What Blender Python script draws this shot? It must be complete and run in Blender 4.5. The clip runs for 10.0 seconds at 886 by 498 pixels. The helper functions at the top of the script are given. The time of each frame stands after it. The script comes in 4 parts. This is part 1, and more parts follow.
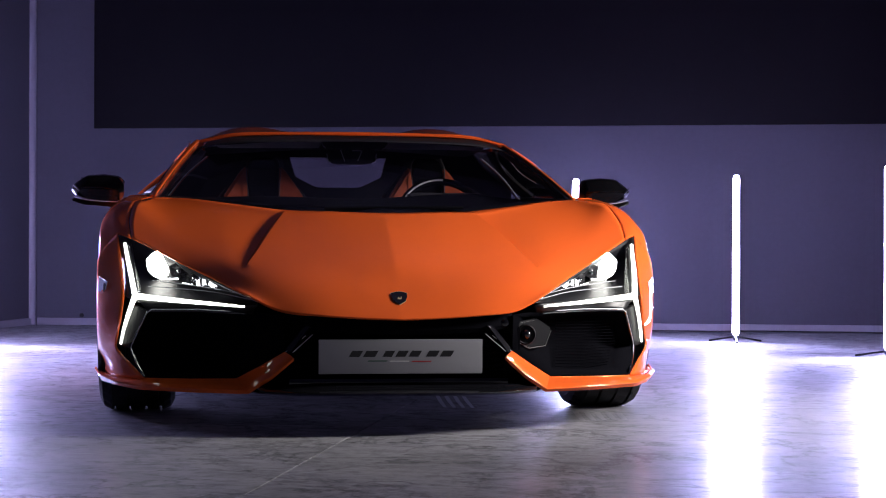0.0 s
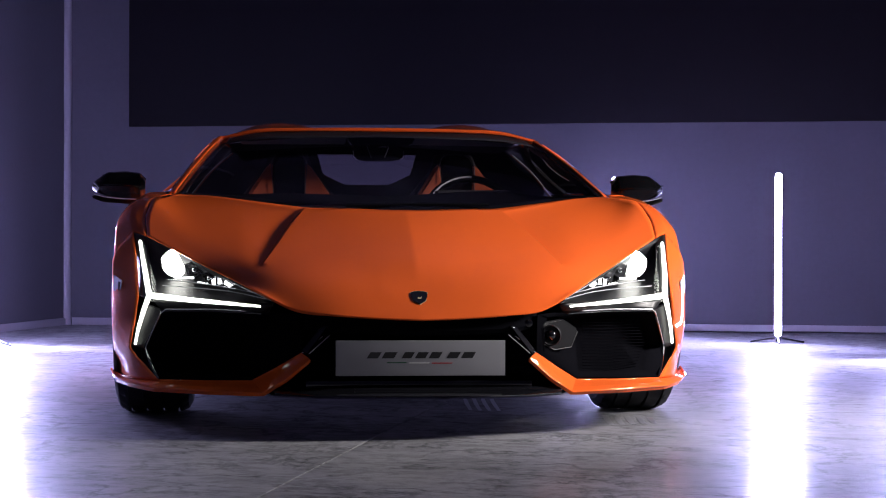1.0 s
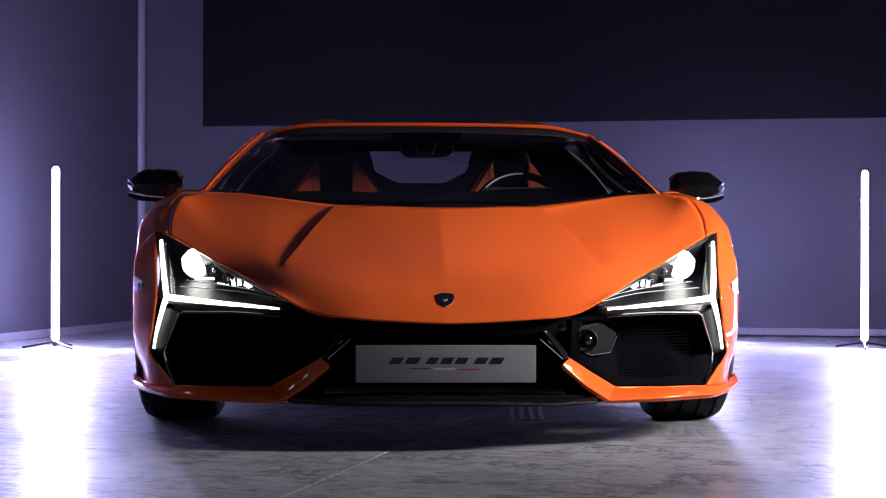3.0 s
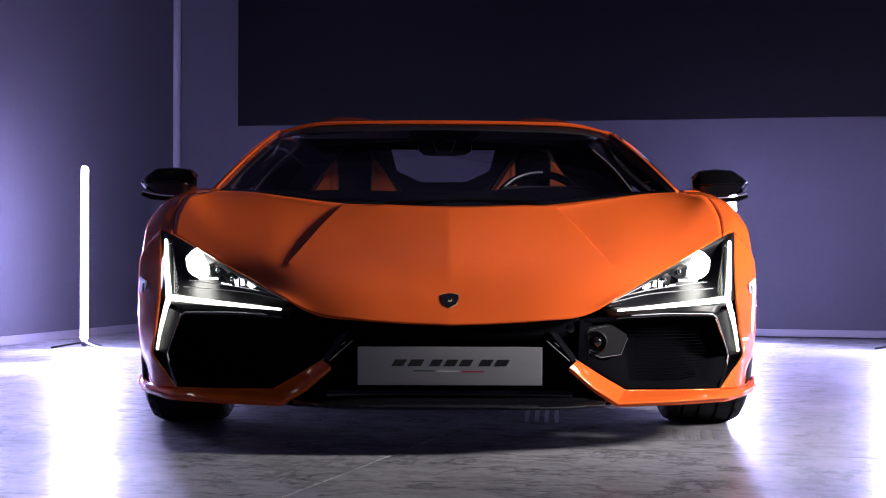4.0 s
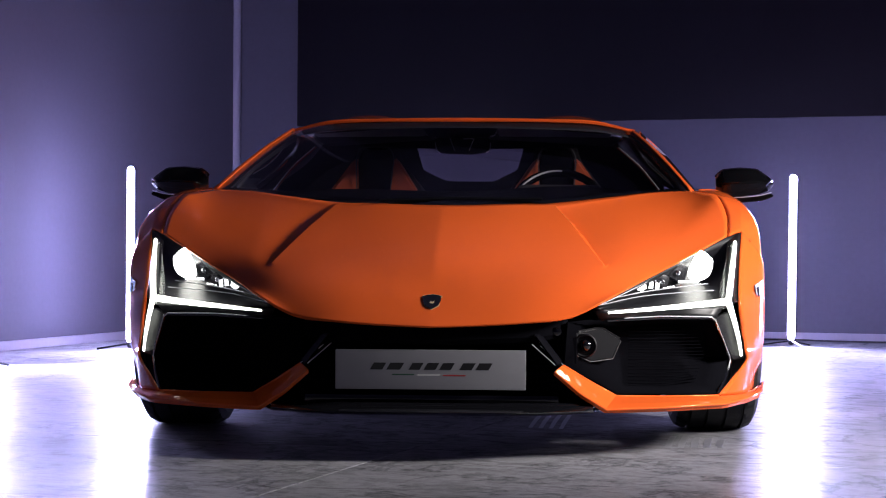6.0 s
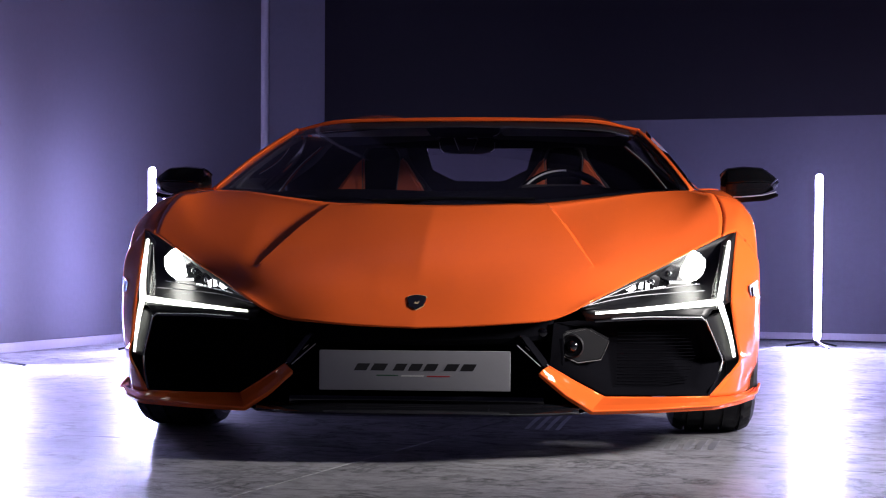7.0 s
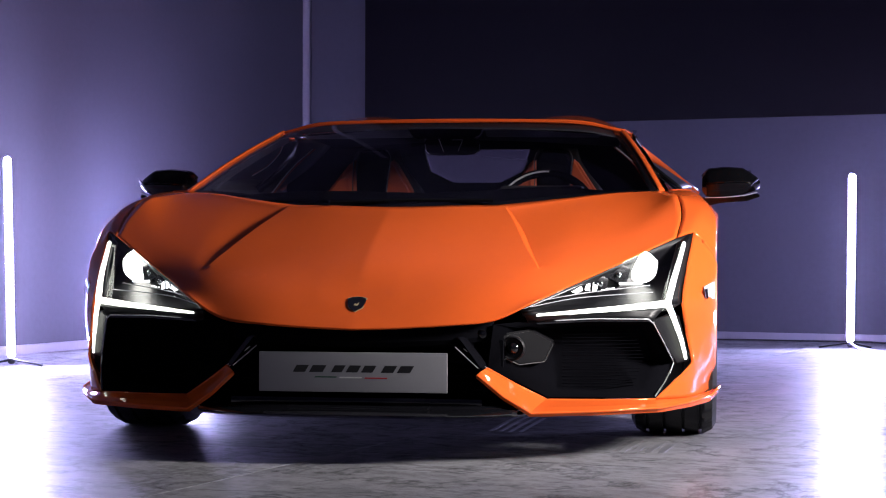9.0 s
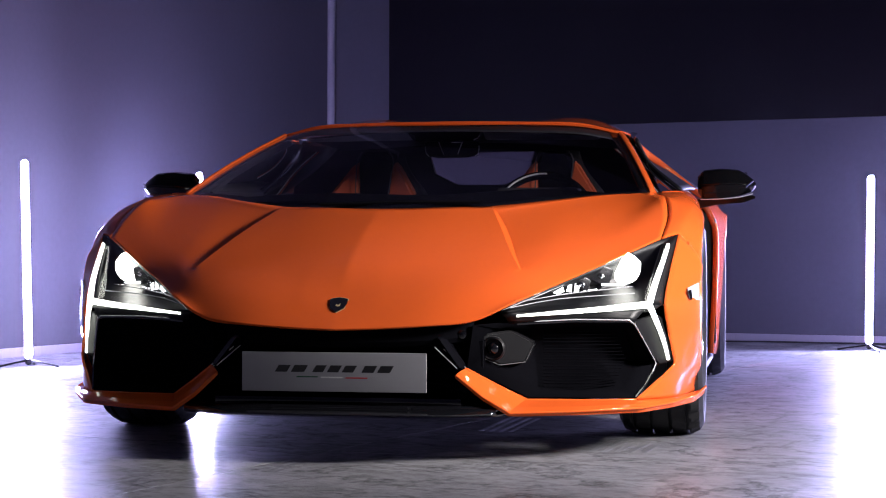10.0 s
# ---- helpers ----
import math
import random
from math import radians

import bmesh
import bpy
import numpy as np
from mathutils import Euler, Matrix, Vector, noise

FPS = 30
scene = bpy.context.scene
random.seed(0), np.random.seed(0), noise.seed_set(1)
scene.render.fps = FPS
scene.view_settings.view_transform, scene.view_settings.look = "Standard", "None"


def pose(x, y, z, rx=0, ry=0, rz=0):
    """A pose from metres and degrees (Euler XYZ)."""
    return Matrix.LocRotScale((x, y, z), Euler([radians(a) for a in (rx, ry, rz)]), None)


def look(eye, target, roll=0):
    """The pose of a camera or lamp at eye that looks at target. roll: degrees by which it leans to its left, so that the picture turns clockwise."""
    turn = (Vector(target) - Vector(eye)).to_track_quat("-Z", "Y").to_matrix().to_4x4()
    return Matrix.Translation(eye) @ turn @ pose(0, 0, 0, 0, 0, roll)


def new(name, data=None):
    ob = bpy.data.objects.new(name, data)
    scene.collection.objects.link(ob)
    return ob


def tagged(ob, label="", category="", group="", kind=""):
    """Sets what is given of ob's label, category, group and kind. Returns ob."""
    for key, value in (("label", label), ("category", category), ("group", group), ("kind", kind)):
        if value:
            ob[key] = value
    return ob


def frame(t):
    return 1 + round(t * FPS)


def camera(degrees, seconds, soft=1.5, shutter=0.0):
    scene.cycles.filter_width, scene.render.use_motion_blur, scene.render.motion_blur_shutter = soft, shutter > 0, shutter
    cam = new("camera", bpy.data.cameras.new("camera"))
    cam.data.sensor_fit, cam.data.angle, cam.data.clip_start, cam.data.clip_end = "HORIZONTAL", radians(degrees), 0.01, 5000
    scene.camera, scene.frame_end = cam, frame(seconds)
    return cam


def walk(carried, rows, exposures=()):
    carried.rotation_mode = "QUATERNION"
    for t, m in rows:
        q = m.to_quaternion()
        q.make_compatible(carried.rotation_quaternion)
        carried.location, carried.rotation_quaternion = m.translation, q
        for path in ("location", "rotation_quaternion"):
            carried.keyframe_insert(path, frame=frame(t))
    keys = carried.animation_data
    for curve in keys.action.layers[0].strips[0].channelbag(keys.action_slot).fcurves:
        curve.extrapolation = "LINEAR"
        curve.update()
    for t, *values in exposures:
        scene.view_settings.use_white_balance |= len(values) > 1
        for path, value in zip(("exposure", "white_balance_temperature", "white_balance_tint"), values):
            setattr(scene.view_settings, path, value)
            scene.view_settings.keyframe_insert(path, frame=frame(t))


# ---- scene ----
cam = camera(27.7, 10.0, 1.1)
PATH = [
    (0, (-0.6157, -5.6544, 0.6047), (-0.3527, -3.6717, 0.5992), 0.2),
    (0.5, (-0.5679, -5.5725, 0.6045), (-0.3272, -3.5871, 0.598), 0.1),
    (1, (-0.503, -5.4827, 0.5972), (-0.2957, -3.4935, 0.5919), 0.2),
    (1.5, (-0.4372, -5.3959, 0.595), (-0.2611, -3.4037, 0.5897), 0.2),
    (2, (-0.3624, -5.3111, 0.5908), (-0.2185, -3.3163, 0.5865), 0.2),
    (2.5, (-0.2935, -5.2473, 0.5886), (-0.181, -3.2505, 0.5854), 0.2),
    (4, (-0.0617, -5.0722, 0.5833), (-0.0455, -3.0722, 0.5814), 0.21),
    (4.5, (0.0106, -5.0295, 0.5818), (-0.0033, -3.0295, 0.5808), 0.32),
    (5, (0.1081, -4.9777, 0.577), (0.0624, -2.9782, 0.5765), 0.3),
    (5.5, (0.2035, -4.9319, 0.5761), (0.1271, -2.9334, 0.5762), 0.28),
    (7, (0.4839, -4.8566, 0.5766), (0.3161, -2.8636, 0.5774), 0.24),
    (7.5, (0.5926, -4.8333, 0.58), (0.3957, -2.843, 0.5799), 0.14),
    (8, (0.7302, -4.818, 0.5775), (0.5011, -2.8312, 0.5795), 0.14),
    (8.5, (0.8449, -4.8147, 0.5739), (0.5907, -2.8309, 0.577), 0.14),
    (9, (0.9325, -4.8088, 0.5816), (0.6496, -2.8289, 0.5826), 0.13),
    (9.5, (1.0291, -4.8199, 0.5824), (0.7175, -2.8443, 0.5831), 0.12),
    (10, (1.1337, -4.832, 0.5791), (0.7946, -2.8609, 0.5827), 0.11),
]
walk(cam, [(t, look(eye, target, roll)) for t, eye, target, roll in PATH])

# ---- world and light ----
# x, y, the way it faces, its lean, and its strength
TUBES = [(2.661, 5.186, -36, 0.0, 0), (1.814, 6.047, -7, 0.6, 0), (-2.018, 5.166, 18, 0.0, 2), (-2.432, 3.678, 52, -1.4, 1), (3.04, 3.64, -36, 0.0, 0)]
world = bpy.data.worlds.new("world")
scene.world = world
world.use_nodes = True
world.node_tree.nodes["Background"].inputs[0].default_value = (0.42, 0.42, 0.78, 1)
world.node_tree.nodes["Background"].inputs[1].default_value = 0.055


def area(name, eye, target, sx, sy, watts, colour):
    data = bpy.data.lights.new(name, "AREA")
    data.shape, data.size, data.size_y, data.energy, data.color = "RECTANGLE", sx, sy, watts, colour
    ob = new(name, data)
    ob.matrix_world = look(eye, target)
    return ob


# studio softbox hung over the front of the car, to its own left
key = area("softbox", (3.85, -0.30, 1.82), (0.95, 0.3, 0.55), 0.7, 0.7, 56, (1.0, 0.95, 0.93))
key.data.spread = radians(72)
scene.view_settings.exposure = 0.0


# ---- materials ----
def material(name, base, rough=0.5, metal=0.0, coat=0.0, grain=0.0, scale=40.0, bump=0.0, big=0.0, emit=None, power=0.0, spec=0.5, coat_rough=0.03):
    """A principled surface with variation at two scales."""
    m = bpy.data.materials.new(name)
    m.use_nodes = True
    n, l = m.node_tree.nodes, m.node_tree.links
    p = n["Principled BSDF"]
    p.inputs["Base Color"].default_value = (*base, 1)
    p.inputs["Roughness"].default_value = rough
    p.inputs["Metallic"].default_value = metal
    p.inputs["Coat Weight"].default_value = coat
    p.inputs["Coat Roughness"].default_value = coat_rough
    p.inputs["Specular IOR Level"].default_value = spec
    if emit:
        p.inputs["Emission Color"].default_value = (*emit, 1)
        p.inputs["Emission Strength"].default_value = power
    if grain or big or bump:
        at = n.new("ShaderNodeTexCoord")
        fine, wide = n.new("ShaderNodeTexNoise"), n.new("ShaderNodeTexNoise")
        fine.inputs["Scale"].default_value, fine.inputs["Detail"].default_value = scale, 6
        wide.inputs["Scale"].default_value, wide.inputs["Detail"].default_value = scale / 18, 4
        l.new(at.outputs["Object"], fine.inputs["Vector"])
        l.new(at.outputs["Object"], wide.inputs["Vector"])
        a = n.new("ShaderNodeMapRange")
        a.inputs[3].default_value, a.inputs[4].default_value = 1 - grain, 1 + grain
        b = n.new("ShaderNodeMapRange")
        b.inputs[3].default_value, b.inputs[4].default_value = 1 - big, 1 + big
        l.new(fine.outputs[0], a.inputs[0])
        l.new(wide.outputs[0], b.inputs[0])
        f = n.new("ShaderNodeMath")
        f.operation = "MULTIPLY"
        l.new(a.outputs[0], f.inputs[0])
        l.new(b.outputs[0], f.inputs[1])
        mix = n.new("ShaderNodeVectorMath")
        mix.operation = "SCALE"
        mix.inputs[0].default_value = base
        l.new(f.outputs[0], mix.inputs["Scale"])
        l.new(mix.outputs[0], p.inputs["Base Color"])
        r = n.new("ShaderNodeMath")
        r.operation = "MULTIPLY"
        r.inputs[1].default_value = rough
        l.new(b.outputs[0], r.inputs[0])
        l.new(r.outputs[0], p.inputs["Roughness"])
        if bump:
            k = n.new("ShaderNodeBump")
            k.inputs["Strength"].default_value, k.inputs["Distance"].default_value = bump, 0.002
            l.new(fine.outputs[0], k.inputs["Height"])
            l.new(k.outputs[0], p.inputs["Normal"])
    return m


def pane(name, tint, rough=0.0, ior=1.5):
    """Thin glass: tinted clear with a Fresnel gloss."""
    m = bpy.data.materials.new(name)
    m.use_nodes = True
    n, l = m.node_tree.nodes, m.node_tree.links
    n.remove(n["Principled BSDF"])
    clear, gloss, mix, fr = (n.new("ShaderNode" + k) for k in ("BsdfTransparent", "BsdfGlossy", "MixShader", "Fresnel"))
    clear.inputs[0].default_value = (*tint, 1)
    gloss.inputs["Roughness"].default_value = rough
    fr.inputs[0].default_value = ior
    l.new(fr.outputs[0], mix.inputs[0])
    l.new(clear.outputs[0], mix.inputs[1])
    l.new(gloss.outputs[0], mix.inputs[2])
    l.new(mix.outputs[0], n["Material Output"].inputs[0])
    return m


PAINT = material("orange_pearl_paint", (0.76, 0.117, 0.021), 0.5, 0.05, 0.8, 0.05, 900, 0.0, 0.02, spec=0.0, coat_rough=0.018)
BLACK = material("gloss_black", (0.006, 0.006, 0.008), 0.08, 0, 0.8, 0.2, 60, 0, 0.15)
SATIN = material("satin_black_plastic", (0.007, 0.007, 0.009), 0.42, 0, 0, 0.25, 200, 0.15, 0.15, spec=0.3)
DEEP = material("deep_black_plastic", (0.004, 0.004, 0.0055), 0.5, 0, 0, 0.25, 120, 0.1, 0.15, spec=0.0)
MATT = material("dark_interior", (0.010, 0.010, 0.013), 0.65, 0, 0, 0.3, 150, 0.3, 0.15)
CARBON = material("carbon_trim", (0.02, 0.02, 0.024), 0.25, 0.2, 0.5, 0.25, 300, 0.1, 0.15)
GUN = material("gunmetal_plastic", (0.005, 0.005, 0.0065), 0.34, 0.0, 0, 0.15, 300, 0.1, 0.1, spec=0.18)
# pale colour that stands in for reflections on edges; also marker and trim
TRIM_GLINT = material("pale_trim_and_glint", (0.75, 0.75, 0.80), 0.18, 0.35, 0.5, 0.05, 80, 0, 0.1)
CHROME = material("chrome", (0.75, 0.75, 0.78), 0.12, 1.0, 0, 0.05, 80, 0, 0.1)
RUBBER = material("tyre_rubber", (0.026, 0.026, 0.028), 0.65, 0, 0, 0.3, 120, 0.3, 0.2, spec=0.12)
VISOR = material("visor_cloth", (0.55, 0.55, 0.60), 0.7, 0, 0, 0.15, 250, 0.2, 0.08)
SHELL = material("mirror_shell_black", (0.004, 0.004, 0.005), 0.16, 0, 0, 0.2, 90, 0, 0.15, spec=0.22)
FRIT = material("printed_glass_band", (0.040, 0.041, 0.048), 0.5, 0, 0, 0.1, 200, 0, 0.1)
PIPING_GLINT = material("grey_piping_and_glint", (0.07, 0.07, 0.075), 0.6, 0, 0, 0.15, 250, 0.2, 0.08)
INLAY_GLINT = material("pale_inlay_and_glint", (0.75, 0.75, 0.78), 0.4, 0.2, 0, 0.1, 200, 0, 0.1)
CASING = material("mirror_casing", (0.022, 0.022, 0.026), 0.22, 0, 0.2, 0.1, 150, 0, 0.1)
LEATHER = material("orange_leather", (0.46, 0.09, 0.032), 0.5, 0, 0, 0.12, 250, 0.3, 0.08)
PLATE = material("brushed_plate", (0.35, 0.35, 0.38), 0.4, 0.25, 0, 0.06, 300, 0.05, 0.05)
INK = material("plate_ink", (0.015, 0.015, 0.018), 0.5, 0, 0, 0.1, 100, 0, 0.1)
GREEN = material("green_ink", (0.03, 0.10, 0.06), 0.5, 0, 0, 0.1, 100, 0, 0.1)
WHITE = material("white_ink", (0.7, 0.7, 0.7), 0.5, 0, 0, 0.1, 100, 0, 0.1)
RED = material("red_ink", (0.45, 0.03, 0.04), 0.5, 0, 0, 0.1, 100, 0, 0.1)
GOLD = material("gilt_metal", (0.55, 0.43, 0.25), 0.35, 0.3, 0, 0.1, 100, 0, 0.1)
GLASS = pane("windscreen_glass", (0.83, 0.78, 0.82))
COVER = pane("clear_cover", (0.93, 0.93, 0.94))
DARKGLASS = pane("dark_side_glass", (0.09, 0.09, 0.11))
DRL = material("daytime_light", (0.9, 0.9, 0.9), 0.3, emit=(0.97, 1.0, 0.90), power=3.4)
BEAM = material("headlamp_beam", (0.9, 0.9, 0.9), 0.2, emit=(1.0, 1.0, 0.92), power=16)
SMALL = material("facet_glow", (0.9, 0.9, 0.9), 0.2, emit=(0.95, 0.98, 1.0), power=3)
GLOW = material("wall_glow", (0.5, 0.5, 0.55), 0.4, emit=(0.52, 0.50, 1.0), power=260)
DIM = material("dim_wall_glow", (0.5, 0.5, 0.55), 0.4, emit=(0.52, 0.50, 1.0), power=4)
TUBE = material("light_tube", (0.9, 0.9, 0.95), 0.4, emit=(0.52, 0.50, 1.0), power=1600)
SOFT = material("dimmed_light_tube", (0.9, 0.9, 0.95), 0.4, emit=(0.52, 0.50, 1.0), power=1300)
WALL = material("blue_grey_wall_paint", (0.061, 0.058, 0.078), 0.7, 0, 0, 0.08, 30, 0.2, 0.12, spec=0.25)
TRIM = material("pale_grey_trim", (0.21, 0.195, 0.235), 0.55, 0, 0, 0.05, 60, 0.1, 0.06)
BOARD = material("black_board", (0.0078, 0.0070, 0.0096), 0.6, 0, 0, 0.1, 40, 0.1, 0.1, spec=0.05)
CEIL = material("dark_ceiling_paint", (0.05, 0.05, 0.056), 0.8, 0, 0, 0.1, 20, 0.1, 0.1)
CABLE = material("black_cable", (0.01, 0.01, 0.012), 0.5, 0, 0, 0.1, 80, 0.1, 0.1)


def concrete():
    """Polished concrete: cloudy stains, drag marks and a few pits."""
    m = bpy.data.materials.new("polished_concrete")
    m.use_nodes = True
    n, l = m.node_tree.nodes, m.node_tree.links
    p = n["Principled BSDF"]
    at = n.new("ShaderNodeTexCoord")

    def noise_at(scale, detail, stretch=(1, 1, 1), turn=0.0, rough=0.55):
        mp = n.new("ShaderNodeMapping")
        mp.inputs["Scale"].default_value = stretch
        mp.inputs["Rotation"].default_value = (0, 0, turn)
        l.new(at.outputs["Object"], mp.inputs[0])
        t = n.new("ShaderNodeTexNoise")
        t.inputs["Scale"].default_value, t.inputs["Detail"].default_value, t.inputs["Roughness"].default_value = scale, detail, rough
        l.new(mp.outputs[0], t.inputs["Vector"])
        return t.outputs[0]

    def math_node(op, a, b, c=None):
        k = n.new("ShaderNodeMath")
        k.operation = op
        for i, v in enumerate((a, b, c)):
            if v is None:
                continue
            if isinstance(v, (int, float)):
                k.inputs[i].default_value = v
            else:
                l.new(v, k.inputs[i])
        return k.outputs[0]

    def band(v, lo, hi, out0, out1):
        k = n.new("ShaderNodeMapRange")
        for i, x in enumerate((lo, hi, out0, out1)):
            k.inputs[1 + i].default_value = x
        l.new(v, k.inputs[0])
        return k.outputs[0]

    cloud, streak, fine = noise_at(1.3, 6), noise_at(7.0, 12, (1, 1.3, 1), 0.25, 0.75), noise_at(60, 5)
    # trowel swirls: thin wavy lines where a soft noise crosses its middle, in patches
    swirl = noise_at(2.4, 7, (1.0, 0.6, 1), 0.9, 0.66)
    swirl2 = noise_at(4.0, 6, (0.55, 1.0, 1), -0.4, 0.64)
    ridge = math_node("ABSOLUTE", math_node("SUBTRACT", swirl, 0.5), 0.0)
    ridge2 = math_node("ABSOLUTE", math_node("SUBTRACT", swirl2, 0.5), 0.0)
    patch = band(noise_at(2.2, 4), 0.42, 0.58, 0.0, 1.0)
    line = math_node("MULTIPLY", band(ridge, 0.0, 0.03, 0.45, 0.0), patch)
    line = math_node("ADD", line, math_node("MULTIPLY", band(ridge2, 0.0, 0.03, 0.42, 0.0), math_node("SUBTRACT", 1.0, patch)))
    blot = band(noise_at(14, 10, (0.7, 1.2, 1), 0.5, 0.82), 0.47, 0.62, 0.0, 0.42)
    # fine drag marks along the back wall, in patches
    drag = noise_at(9.0, 9, (0.7, 2.6, 1), 0.12, 0.76)
    drag2 = noise_at(26.0, 6, (0.6, 2.0, 1), -0.22, 0.72)
    where = band(noise_at(1.1, 3), 0.40, 0.62, 0.25, 1.0)
    scuff = math_node("MULTIPLY", math_node("ADD", band(drag, 0.50, 0.66, 0.0, 0.13), band(drag2, 0.54, 0.70, 0.0, 0.10)), where)
    line = math_node("ADD", line, math_node("MULTIPLY", scuff, 0.7))
    mark = math_node("SUBTRACT", 1.0, math_node("MINIMUM", math_node("ADD", line, blot), 0.85))
    ramp = n.new("ShaderNodeValToRGB")
    e = ramp.color_ramp.elements
    e[0].position, e[0].color = 0.36, (0.165, 0.163, 0.178, 1)
    e[1].position, e[1].color = 0.64, (0.365, 0.360, 0.390, 1)
    add = math_node("MULTIPLY_ADD", streak, 0.45, math_node("MULTIPLY", cloud, 0.55))
    l.new(add, ramp.inputs[0])
    tone = n.new("ShaderNodeVectorMath")
    tone.operation = "SCALE"
    l.new(ramp.outputs[0], tone.inputs[0])
    l.new(mark, tone.inputs["Scale"])
    l.new(tone.outputs[0], p.inputs["Base Color"])
    rough = math_node("ADD", band(streak, 0.3, 0.7, 0.06, 0.12), math_node("MULTIPLY", line, 0.12))
    l.new(rough, p.inputs["Coat Roughness"])
    p.inputs["Coat Weight"].default_value = 0.24
    p.inputs["Coat IOR"].default_value = 1.4
    l.new(math_node("ADD", band(streak, 0.3, 0.7, 0.36, 0.50), math_node("MULTIPLY", line, 0.2)), p.inputs["Roughness"])
    k = n.new("ShaderNodeBump")
    k.inputs["Strength"].default_value, k.inputs["Distance"].default_value = 0.17, 0.003
    high = math_node("ADD", math_node("ADD", streak, fine), math_node("MULTIPLY", mark, 0.5))
    l.new(high, k.inputs["Height"])
    l.new(k.outputs[0], p.inputs["Coat Normal"])
    k2 = n.new("ShaderNodeBump")
    k2.inputs["Strength"].default_value, k2.inputs["Distance"].default_value = 0.6, 0.003
    l.new(high, k2.inputs["Height"])
    l.new(k2.outputs[0], p.inputs["Normal"])
    p.inputs["Specular IOR Level"].default_value = 0.012
    return m


CONCRETE = concrete()


# ---- shape helpers ----
def finish(name, bm, mat, label="", sharp=28, thick=0.0, smooth=True, offset=-1.0):
    me = bpy.data.meshes.new(name)
    bmesh.ops.recalc_face_normals(bm, faces=bm.faces) if not thick else None
    bm.to_mesh(me)
    bm.free()
    if smooth:
        for f in me.polygons:
            f.use_smooth = True
        me.set_sharp_from_angle(angle=radians(sharp))
    me.materials.append(mat)
    ob = new(name, me)
    if thick:
        s = ob.modifiers.new("thickness", "SOLIDIFY")
        s.thickness, s.offset = thick, offset
    if label:
        tagged(ob, label)
    return ob


def part(name, bm, mat, parent, label="", sharp=28, thick=0.0, smooth=True):
    ob = finish(name, bm, mat, label, sharp, thick, smooth)
    ob.parent = parent
    return ob


def box(bm, c, s, bevel=0.0, turn=None):
    made = bmesh.ops.create_cube(bm, size=1.0)["verts"]
    m = Matrix.Translation(c) @ (turn.to_4x4() if turn else Matrix()) @ Matrix.Diagonal((*s, 1))
    bmesh.ops.transform(bm, matrix=m, verts=made)
    if bevel:
        edges = list({e for v in made for e in v.link_edges})
        bmesh.ops.bevel(bm, geom=edges, offset=bevel, segments=2, profile=0.7, affect="EDGES")
    return bm


def curve(points, n, smooth=True):
    """n places along a soft line through the points."""
    p = [Vector(q) for q in points]
    if len(p) == 1:
        return [p[0].copy() for _ in range(n)]
    out = []
    for i in range(n):
        f = i / (n - 1) * (len(p) - 1)
        k = min(int(f), len(p) - 2)
        u = f - k
        a, b = p[k], p[k + 1]
        if not smooth:
            out.append(a.lerp(b, u))
            continue
        z = p[k - 1] if k else a * 2 - b
        c = p[k + 2] if k + 2 < len(p) else b * 2 - a
        out.append(0.5 * (2 * a + (b - z) * u + (2 * z - 5 * a + 4 * b - c) * u * u + (3 * a - z - 3 * b + c) * u**3))
    return out


def sheet(bm, rows, nu, nv, mirror=False, su=True, sv=True):
    """A soft surface through rows of places. mirror: and its twin across x = 0."""
    lines = [curve(r, nu, su) for r in rows]
    cols = [curve([ln[i] for ln in lines], nv, sv) for i in range(nu)]
    for side in ((1, -1) if mirror else (1,)):
        g = [[bm.verts.new((c.x * side, c.y, c.z)) for c in col] for col in cols]
        for i in range(nu - 1):
            for j in range(nv - 1):
                q = (g[i][j], g[i + 1][j], g[i + 1][j + 1], g[i][j + 1])
                q = q if side == 1 else q[::-1]
                if len({(round(v.co.x, 5), round(v.co.y, 5), round(v.co.z, 5)) for v in q}) == 4:
                    bm.faces.new(q)
                else:
                    seen, keep = set(), []
                    for v in q:
                        key = (round(v.co.x, 5), round(v.co.y, 5), round(v.co.z, 5))
                        if key not in seen:
                            seen.add(key)
                            keep.append(v)
                    if len(keep) == 3:
                        bm.faces.new(keep)
    return bm


def welded(bm, d=0.0006):
    bmesh.ops.remove_doubles(bm, verts=bm.verts, dist=d)
    loose = [v for v in bm.verts if not v.link_faces]
    bmesh.ops.delete(bm, geom=loose, context="VERTS")
    return bm


def sweep(bm, points, radii, n=10, flat=1.0, closed=False, up=(0, 0, 1)):
    """A tapered tube along points. flat: its thickness across up against along it."""
    p = [Vector(q) for q in points]
    rings = []
    for i, q in enumerate(p):
        if closed:
            d = (p[(i + 1) % len(p)] - p[i - 1]).normalized()
        else:
            d = (p[min(i + 1, len(p) - 1)] - p[max(i - 1, 0)]).normalized()
        side = d.cross(Vector(up))
        side = side.normalized() if side.length > 1e-4 else Vector((1, 0, 0))
        top = side.cross(d).normalized()
        r = radii[i] if isinstance(radii, (list, tuple)) else radii
        rings.append([bm.verts.new(q + r * (math.cos(a) * side * flat + math.sin(a) * top)) for a in (2 * math.pi * k / n for k in range(n))])
    pairs = list(zip(rings, rings[1:])) + ([(rings[-1], rings[0])] if closed else [])
    for a, b in pairs:
        for k in range(n):
            bm.faces.new((a[k], a[(k + 1) % n], b[(k + 1) % n], b[k]))
    if not closed:
        bm.faces.new(rings[0][::-1])
        bm.faces.new(rings[-1])
    return bm


